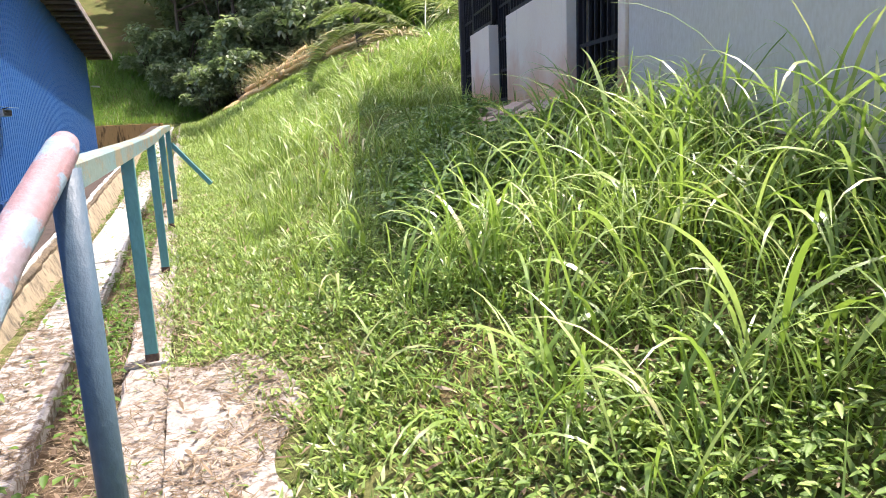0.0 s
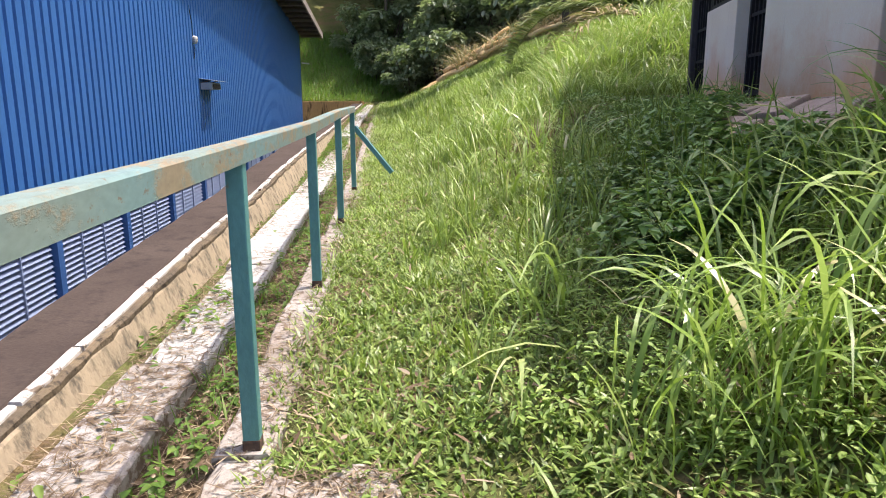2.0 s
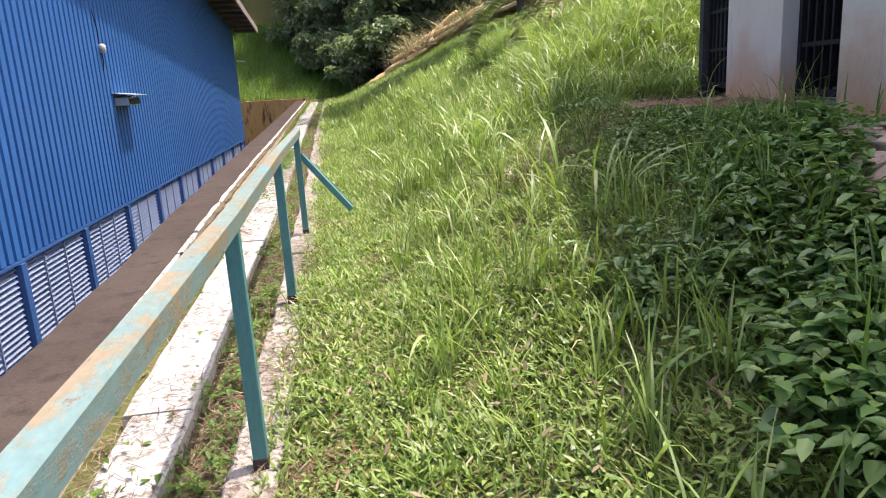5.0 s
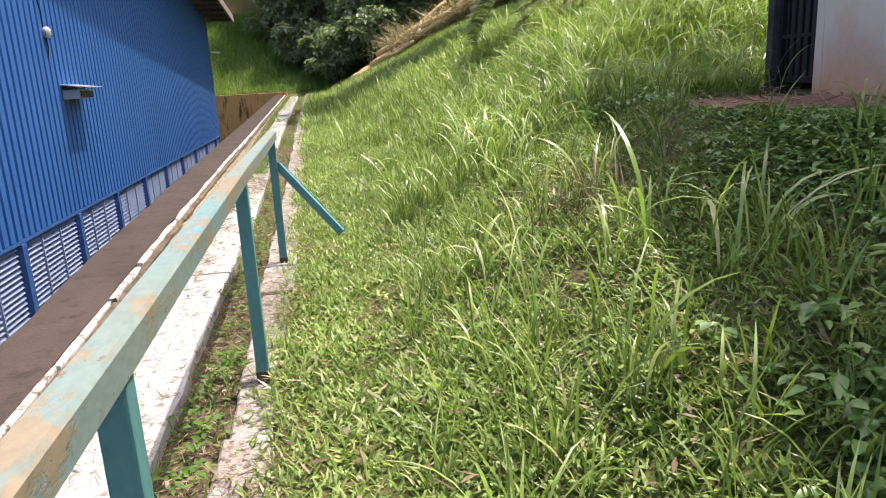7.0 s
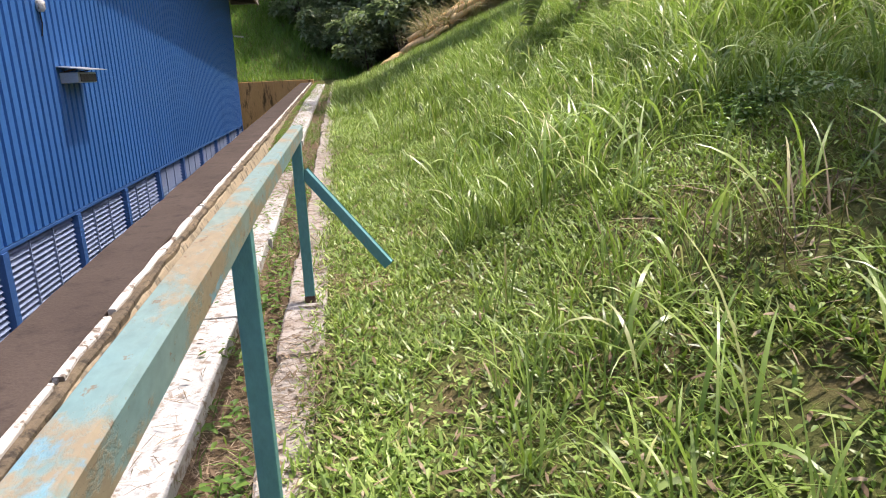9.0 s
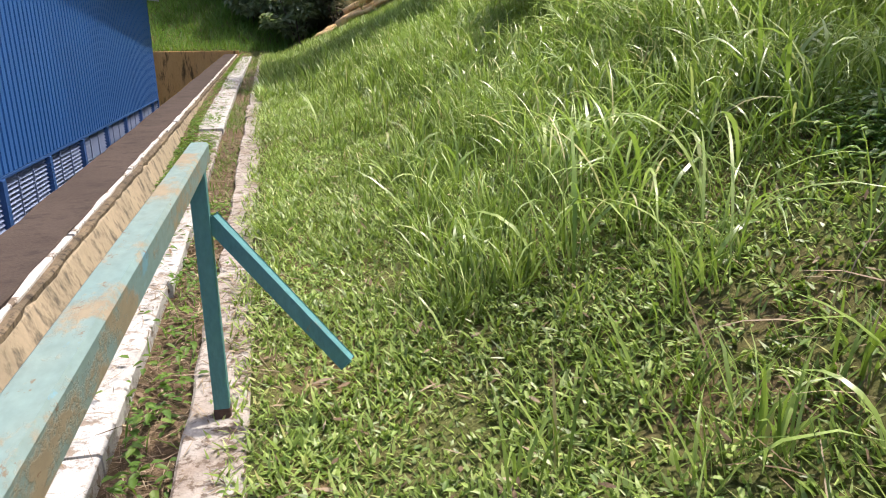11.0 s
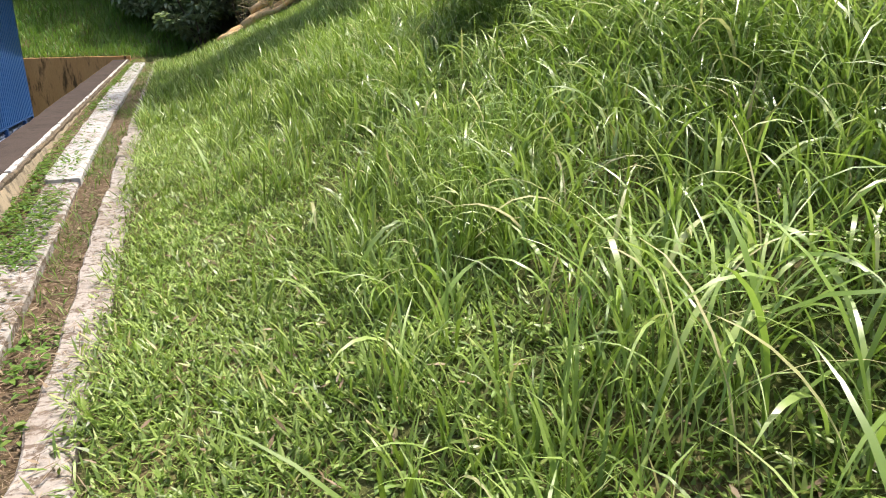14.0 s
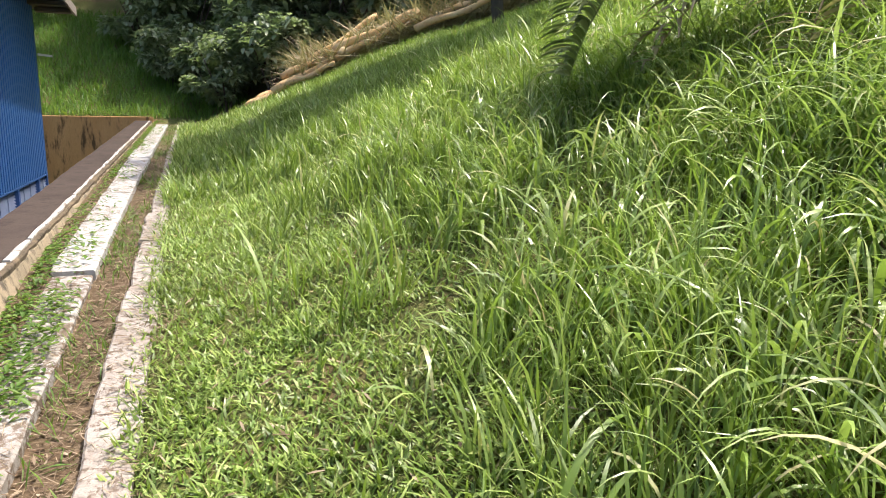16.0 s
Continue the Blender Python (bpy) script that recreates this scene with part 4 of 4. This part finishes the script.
tree_a = tree("tree", 9.5, 3.2, "dark green broad-leaved tree on the wooded hill", 9000, 0.26, 0.12)
tree_b = tree("tree", 8.0, 2.8, "dense dark green tree with low branches on the hill", 8500, 0.24, 0.08)
tree_c = tree("tree", 11.0, 3.4, "tall grey-green tree with a loose open crown", 7500, 0.28, 0.25)
tree_a.matrix_basis = pose(0.5, 43, on_land(0.5, 43))
tree_b.matrix_basis = pose(3.6, 41, on_land(3.6, 41))
tree_c.matrix_basis = pose(-8.4, 46, on_land(-8.4, 46))
for src, px, py, rz, sc in ((tree_b, 0.9, 47, 100, 1.1), (tree_a, 4.8, 46, 200, 1.1), (tree_c, 2.2, 50, 40, 1.1), (tree_a, -6.5, 50, 140, 1.2), (tree_b, -10, 48, 10, 1.1),
                            (tree_c, 7.8, 44, 250, 1.0), (tree_b, 6.8, 39, 300, 1.0), (tree_c, 10.5, 38, 20, 1.1), (tree_a, 13.0, 30, 80, 1.0), (tree_b, 12.5, 25, 170, 1.1),
                            (tree_a, 13.5, 33, 220, 1.2), (tree_c, -14, 52, 300, 1.2), (tree_a, 1.5, 56, 10, 1.4), (tree_b, -5, 58, 50, 1.5), (tree_c, 7, 55, 120, 1.4), (tree_a, 13, 45, 60, 1.4),
                            (tree_b, -20, 50, 120, 1.3), (tree_c, -16, 60, 0, 1.5), (tree_a, 19, 38, 15, 1.4), (tree_b, 17, 27, 75, 1.3)):
    copy_thing(src, pose(px, py, on_land(px, py), 0, 0, rz)).scale = (sc, sc, sc)
tree_d = tree("tree", 8.5, 3.0, "broad-crowned tree with a bare trunk over the bank", 6500, 0.24, 0.5)
tree_d.matrix_basis = pose(0.2, 39.6, on_land(0.2, 39.6))
for px, py, rz, sc in ((2.9, 38.6, 40, 1.0), (-6.6, 41.0, 250, 1.1), (6.5, 37.65, 300, 0.9)):
    copy_thing(tree_d, pose(px, py, on_land(px, py), 0, 0, rz)).scale = (sc, sc, sc)
bush_a = bush("bush", 2.2, 1.6, "leafy green bush on the bank above the wall")
bush_b = bush("bush", 1.8, 2.2, "dark dense bush at the foot of the trees", 3000, 0.17, M_TREE)
bush_a.matrix_basis = pose(-5.5, 43, on_land(-5.5, 43))
bush_b.matrix_basis = pose(-0.4, 37.0, on_land(-0.4, 37.0))
for src, px, py, rz, sc in ((bush_b, 0.9, 37.6, 90, 1.1), (bush_b, -1.2, 41, 200, 1.3), (bush_b, 2.4, 38.3, 130, 1.2),  (bush_b, 0.2, 40.5, 10, 1.5),
                             (bush_b, 4.6, 37.2, 320, 1.2), (bush_b, 6.5, 35.5, 45, 1.2), (bush_a, 8.0, 33, 190, 1.2), (bush_b, 3.5, 40, 250, 1.5),
                            (bush_a, 8.5, 27, 0, 1.1), (bush_b, 9.5, 22, 120, 1.1),
                            (bush_b, 2.6, 35.6, 70, 1.2), (bush_b, 7.4, 33.6, 280, 1.5), (bush_b, 1.3, 36.4, 210, 1.1), (bush_b, 9.3, 31, 100, 1.5),
                            (bush_b, 3.4, 37.5, 0, 1.7), (bush_b, 5.6, 36.6, 80, 1.8),
                            (bush_b, 1.0, 45.5, 140, 2.5), (bush_b, 4.3, 45.0, 220, 2.5), (bush_b, 7.2, 42.5, 300, 2.3), (bush_b, 9.4, 39.5, 15, 2.3), (bush_b, -7.4, 48, 95, 2.3),
                            (bush_b, -8.2, 49, 185, 2.3), (bush_b, 2.4, 41.5, 275, 2.0)):
    py -= 1.8
    copy_thing(src, pose(px, py, on_land(px, py), 0, 0, rz)).scale = (sc, sc, sc)
# rank grass on the bank above the back wall
x, y = spots(34000, -12, 2, 34.5, 42.5)
bank = blades(x, y, 0.15, 0.5, 0.02, 0.04, (0.1, 0.9), (0.3, 1.4), 2, sheet(x, y))
tagged(mesh_np("bank_grass", *bank, M_BUSH), "deep green rank grass on the bank over the wall", "grass", kind="stuff")


# tree over the far slope, whose shade falls on the turf
shade_tree = tree("tree", 10.0, 3.1, "slim dark-trunked tree standing on the grassy slope", 9000, 0.22, 0.5)
shade_tree.matrix_basis = pose(6.1, 24.6, on_land(6.1, 24.6))


# ---- palm ----
def frond(parent, p0, az, length, rise, droop, material, leaflet=0.72, pairs=56, name="frond", via=None, tidy=1.0, wide=0.042):
    """One feather leaf: an arching midrib with hanging leaflets to both sides."""
    s = np.linspace(0, 1, 16)
    ang = rise - (rise + droop) * s ** 1.2
    step = length / 15
    r = np.concatenate([[0], np.cumsum(np.cos(ang[:-1]) * step)])
    h = np.concatenate([[0], np.cumsum(np.sin(ang[:-1]) * step)])
    ca, sa = math.cos(az), math.sin(az)
    mid = np.stack([p0[0] + r * ca, p0[1] + r * sa, p0[2] + h], 1)
    if via is not None:
        q = np.array([p0, *via])
        d = np.concatenate([[0], np.cumsum(np.linalg.norm(np.diff(q, axis=0), axis=1))])
        mid = np.stack([np.interp(s * d[-1], d, q[:, k]) for k in range(3)], 1)
        for _ in range(4):
            mid[1:-1] = 0.25 * mid[:-2] + 0.5 * mid[1:-1] + 0.25 * mid[2:]
    f = new(name)
    f.parent = parent
    bm = bmesh.new()
    tube(bm, [tuple(m) for m in mid], [0.022 - 0.018 * k / 15 for k in range(16)], 6)
    part("midrib", bm, material, f)
    t = np.repeat(np.linspace(0.14, 0.99, pairs), 2)
    side = np.tile([-1.0, 1.0], pairs)
    at = np.stack([np.interp(t, s, mid[:, k]) for k in range(3)], 1)
    out = az + side * (math.pi / 2 - 0.55) + rng.normal(0, 0.12 * tidy, len(t))
    ln = leaflet * (0.55 + 0.9 * np.sin(np.clip(t * 1.05, 0, 1) * math.pi) ** 0.7 * 0.6) * rng.uniform(0.85, 1.1, len(t))
    v, q4 = ribbons(at, out, ln, np.full(len(t), wide), 1.35 + tidy * rng.uniform(-0.25, 0.25, len(t)), (0.75 + 0.35 * tidy) + tidy * rng.uniform(-0.4, 0.3, len(t)), 5, 0.3)
    mesh_np("leaf_blade", v, q4, material, f)
    f.children[-1]["label"] = "narrow hanging leaflets"
    return f


def palm(x, y, trunk_h, label, hero=()):
    p = new("palm_tree")
    z = on_land(x, y)
    bm = bmesh.new()
    n = 14
    tube(bm, [(x + 0.03 * math.sin(k), y, z - 0.2 + (trunk_h + 0.2) * k / n) for k in range(n + 1)], [0.11 + 0.014 * (k % 2) - 0.002 * k for k in range(n + 1)], 12)
    part("trunk", bm, M_BARK, p, smooth=True)
    top = (x, y, z + trunk_h)
    for k in range(4):
        frond(p, top, -1.2 + k * 0.8, rng.uniform(2.6, 3.4), rng.uniform(0.55, 1.2), rng.uniform(0.5, 1.1), M_PALM)
    for az, leaflet, pts in hero:
        frond(p, top, az, 3.0, 0, 0, M_PALM, leaflet * 1.1, 150, via=pts, tidy=0.4, wide=0.042)
    for k in range(2):
        frond(p, (x, y, z + trunk_h - 0.1), 2.9 + k * 0.7, 2.2, 0.25, 1.25, M_DRYFROND, 0.6, 40, "dead_frond")
    return tagged(p, label, "palm tree")


aim = math.atan2(0.6, -2.4)
palm(5.35, 15.5, 0.42, "short palm with arching and drooping fronds on the slope", (
    (aim, 0.62, ((4.6, 15.8, 2.95), (3.8, 16.0, 2.93), (3.3, 16.0, 2.62), (2.98, 15.95, 2.2), (2.84, 15.9, 1.8))),
    (aim + 0.2, 0.6, ((4.7, 16.2, 3.3), (4.1, 16.6, 3.5), (3.6, 16.9, 3.4), (3.2, 17.1, 3.1)))))
palm(8.0, 19.5, 1.8, "palm with a ragged crown farther up the slope")


# ---- felled trunks and dry brush ----
def log(name, a, b, r, label):
    bm = bmesh.new()
    a, b = Vector(a), Vector(b)
    pts = [a.lerp(b, k / 7) + Vector((0, 0, 0.04 * math.sin(k * 1.3))) for k in range(8)]
    tube(bm, pts, [r * (1.05 - 0.05 * k + 0.06 * math.sin(k * 2.1)) for k in range(8)], 11)
    return tagged(finish(bm, name, M_DRYWOOD, smooth=True), label, "log", "felled trunks on the slope")


def lay(x, y, up):
    return (x, y, on_land(x, y) + up)


log("log", lay(2.3, 30.6, 0.2), lay(4.3, 30.4, 0.45), 0.11, "split orange-brown felled trunk on the slope")
log("log", lay(3.9, 30.1, 0.4), lay(6.0, 29.6, 0.7), 0.09, "pale felled trunk lying among dry brush")
log("log", lay(3.2, 31.2, 0.5), lay(5.3, 31.4, 1.05), 0.1, "dark broken branch leaning over felled trunks")
log("log", lay(5.7, 29.0, 0.35), lay(7.8, 27.9, 0.7), 0.09, "grey felled trunk under dry brush")
for px, py, ln, turn, up, r in ((2.6, 31.6, 1.7, 35, 0.18, 0.10), (3.2, 30.2, 1.4, -30, 0.30, 0.08), (3.6, 31.0, 2.1, 10, 0.55, 0.09), (4.4, 30.6, 1.8, 60, 0.60, 0.07),
                                (4.9, 29.9, 2.2, -15, 0.75, 0.10), (5.6, 30.2, 1.6, 25, 0.70, 0.08), (6.3, 29.3, 2.0, -40, 0.65, 0.09), (2.2, 31.0, 1.1, -10, 0.12, 0.12)):
    dx, dy = math.cos(radians(turn)) * ln / 2, math.sin(radians(turn)) * ln / 2
    log("log", lay(px - dx, py - dy, up - 0.1), lay(px + dx, py + dy, up), r, "splintered pale orange branch in the felled heap")
x, y = rng.uniform(3.0, 8.5, 3600), rng.uniform(-1.1, 0.9, 3600)
y = 31.6 - 0.45 * (x - 3) + y
brush = ribbons(np.stack([x, y, land(x, y) + rng.uniform(0, 0.55, len(x))], 1), rng.uniform(0, 6.28, len(x)), rng.uniform(0.4, 1.3, len(x)), rng.uniform(0.02, 0.05, len(x)),
                rng.uniform(0.8, 1.7, len(x)), rng.uniform(-0.3, 0.7, len(x)), 3)
tagged(mesh_np("dry_brush", *brush, M_DRYFROND), "heap of dry brown palm fronds and twigs on the slope", "brush", kind="stuff")

x, y = rng.normal(1.95, 0.2, 260), rng.normal(8.9, 0.28, 260)
stalks = ribbons(np.stack([x, y, land(x, y)], 1), rng.uniform(0, 6.28, 260), rng.uniform(0.1, 0.38, 260), rng.uniform(0.004, 0.01, 260), rng.uniform(0.2, 1.4, 260), rng.uniform(0, 0.8, 260), 3)
tagged(mesh_np("dead_stalks", *stalks, M_DRYLEAF), "reddish dead stalks on a bare patch of soil", "stalks", kind="stuff")

# ---- fittings on the hall ----
lamp = tagged(new("wall_lamp"), "grey box lamp under a bent tin hood on the blue wall", "lamp")
bm = bmesh.new()
box(bm, -3.30, -3.07, 16.15, 16.83, 1.35, 1.485, 0.012)
part("lamp_body", bm, M_GALV, lamp)
bm = bmesh.new()
v = [bm.verts.new(q) for q in ((-3.310, 16.074, 1.556), (-3.310, 16.932, 1.556), (-2.950, 16.932, 1.508), (-2.950, 16.074, 1.508), (-3.310, 16.074, 1.568), (-3.310, 16.932, 1.568), (-2.950, 16.932, 1.520), (-2.950, 16.074, 1.520))]
for f in ((0, 1, 2, 3), (7, 6, 5, 4), (0, 4, 5, 1), (1, 5, 6, 2), (2, 6, 7, 3), (3, 7, 4, 0)):
    bm.faces.new([v[i] for i in f])
part("hood", bm, M_GALV, lamp, "bent pale tin hood")
bm = bmesh.new()
box(bm, -3.065, -3.055, 16.2, 16.78, 1.365, 1.46, 0.003)
part("lamp_glass", bm, M_DIM_INSIDE, lamp)
for yy in (16.2, 16.78):
    bm = bmesh.new()
    bar(bm, (-3.30, yy, 1.48), (-3.1, yy, 1.53), 0.02, 0.02, 0.003)
    part("bracket", bm, M_RUST, lamp)
bulb = tagged(new("wall_socket"), "small white bulb fitting with loose cable on the blue wall", "light fitting")
bm = bmesh.new()
tube(bm, [(-3.250, 15.813, 2.198), (-3.250, 15.813, 2.237), (-3.250, 15.813, 2.314), (-3.250, 15.813, 2.343)], [0.03, 0.055, 0.055, 0.025], 14)
part("bulb", bm, M_LIP, bulb, smooth=True)
bm = bmesh.new()
tube(bm, [(-3.290, 15.813, 2.333), (-3.280, 15.803, 2.545), (-3.290, 15.736, 2.787), (-3.300, 15.716, 2.883)], 0.009, 6)
part("cable", bm, M_IRON, bulb)
bm = bmesh.new()
tube(bm, [(-3.270, 15.813, 2.208), (-3.270, 15.832, 2.063), (-3.290, 15.813, 1.918)], 0.009, 6)
part("cable", bm, M_IRON, bulb)

# ---- at the foot of the house ----
apron = tagged(new("cement_apron"), "broken pale cement apron below the house wall", "apron", kind="structure")
for i in range(3):
    for j in range(4):
        bm = bmesh.new()
        cx, cy = 2.66 + i * 0.27 + rng.uniform(-0.03, 0.03), 5.35 + j * 0.30 + i * 0.1 + rng.uniform(-0.04, 0.04)
        box(bm, -0.13 - rng.uniform(0, 0.02), 0.13, -0.14, 0.13 + rng.uniform(0, 0.02), -0.09, 0.03, 0.014)
        for v in bm.verts:
            v.co.x += 0.025 * math.sin(v.co.y * 17 + i * 2 + j)
            v.co.y += 0.025 * math.sin(v.co.x * 15 + j * 3)
        slope = math.atan2(float(land(cx + 0.1, cy) - land(cx - 0.1, cy)), 0.2)
        bm.transform(pose(cx, cy, float(land(cx, cy)) + 0.02 + rng.uniform(-0.012, 0.012), rng.uniform(-4, 4), -math.degrees(slope) + rng.uniform(-4, 4), rng.uniform(-9, 9)))
        part("slab", bm, M_STONE, apron)
for k in range(14):
    bm = bmesh.new()
    bmesh.ops.create_icosphere(bm, subdivisions=2, radius=1.0)
    sx = rng.uniform(0.03, 0.10)
    px, py = 3.02 + rng.uniform(-0.35, 0.2), 6.65 + rng.uniform(-0.35, 0.4)
    for v in bm.verts:
        d = 1 + 0.22 * math.sin(v.co.x * 5 + k) * math.cos(v.co.y * 4 + 2 * k)
        v.co = Vector((px + v.co.x * sx * 1.3 * d, py + v.co.y * sx * d, float(land(px, py)) + 0.02 + v.co.z * sx * 0.6 * d))
    tagged(finish(bm, "rubble_stone", M_STONE, smooth=False), "pale lump of broken cement by the wall", "stone", "rubble by the house")
def soil_patch(cx, cy, wx, wy, rise, label):
    """Bare earth heaved up a little over the ground, ragged at its edge."""
    bm = bmesh.new()
    for v in bmesh.ops.create_grid(bm, x_segments=16, y_segments=16, size=0.5)["verts"]:
        a, b = v.co.x, v.co.y
        X, Y = cx + a * wx * (1 + 0.12 * math.sin(b * 7)), cy + b * wy * (1 + 0.1 * math.sin(a * 9))
        e = min(1.2, math.hypot(a, b) * 2)
        v.co = Vector((X, Y, float(land(X, Y)) + rise * (1 - e ** 3) + 0.012 * math.sin(X * 9 + Y * 7) + 0.01 * math.sin(X * 31) * math.sin(Y * 27)))
    return tagged(finish(bm, "soil_heap", M_REDSOIL, smooth=True), label, "soil", kind="structure")


soil_patch(3.55, 9.35, 1.25, 2.3, 0.06, "bare reddish soil strewn with twigs before the gate")
x, y = rng.uniform(3.2, 4.2, 500), rng.uniform(8.3, 10.4, 500)
tw = ribbons(np.stack([x, y, land(x, y) + 0.05], 1), rng.uniform(0, 6.28, 500), rng.uniform(0.05, 0.3, 500), rng.uniform(0.004, 0.012, 500), rng.uniform(1.3, 1.55, 500), np.zeros(500), 2)
tagged(mesh_np("twigs", *tw, M_DRYLEAF), "dry twigs scattered on the bare soil", "twigs", kind="stuff")
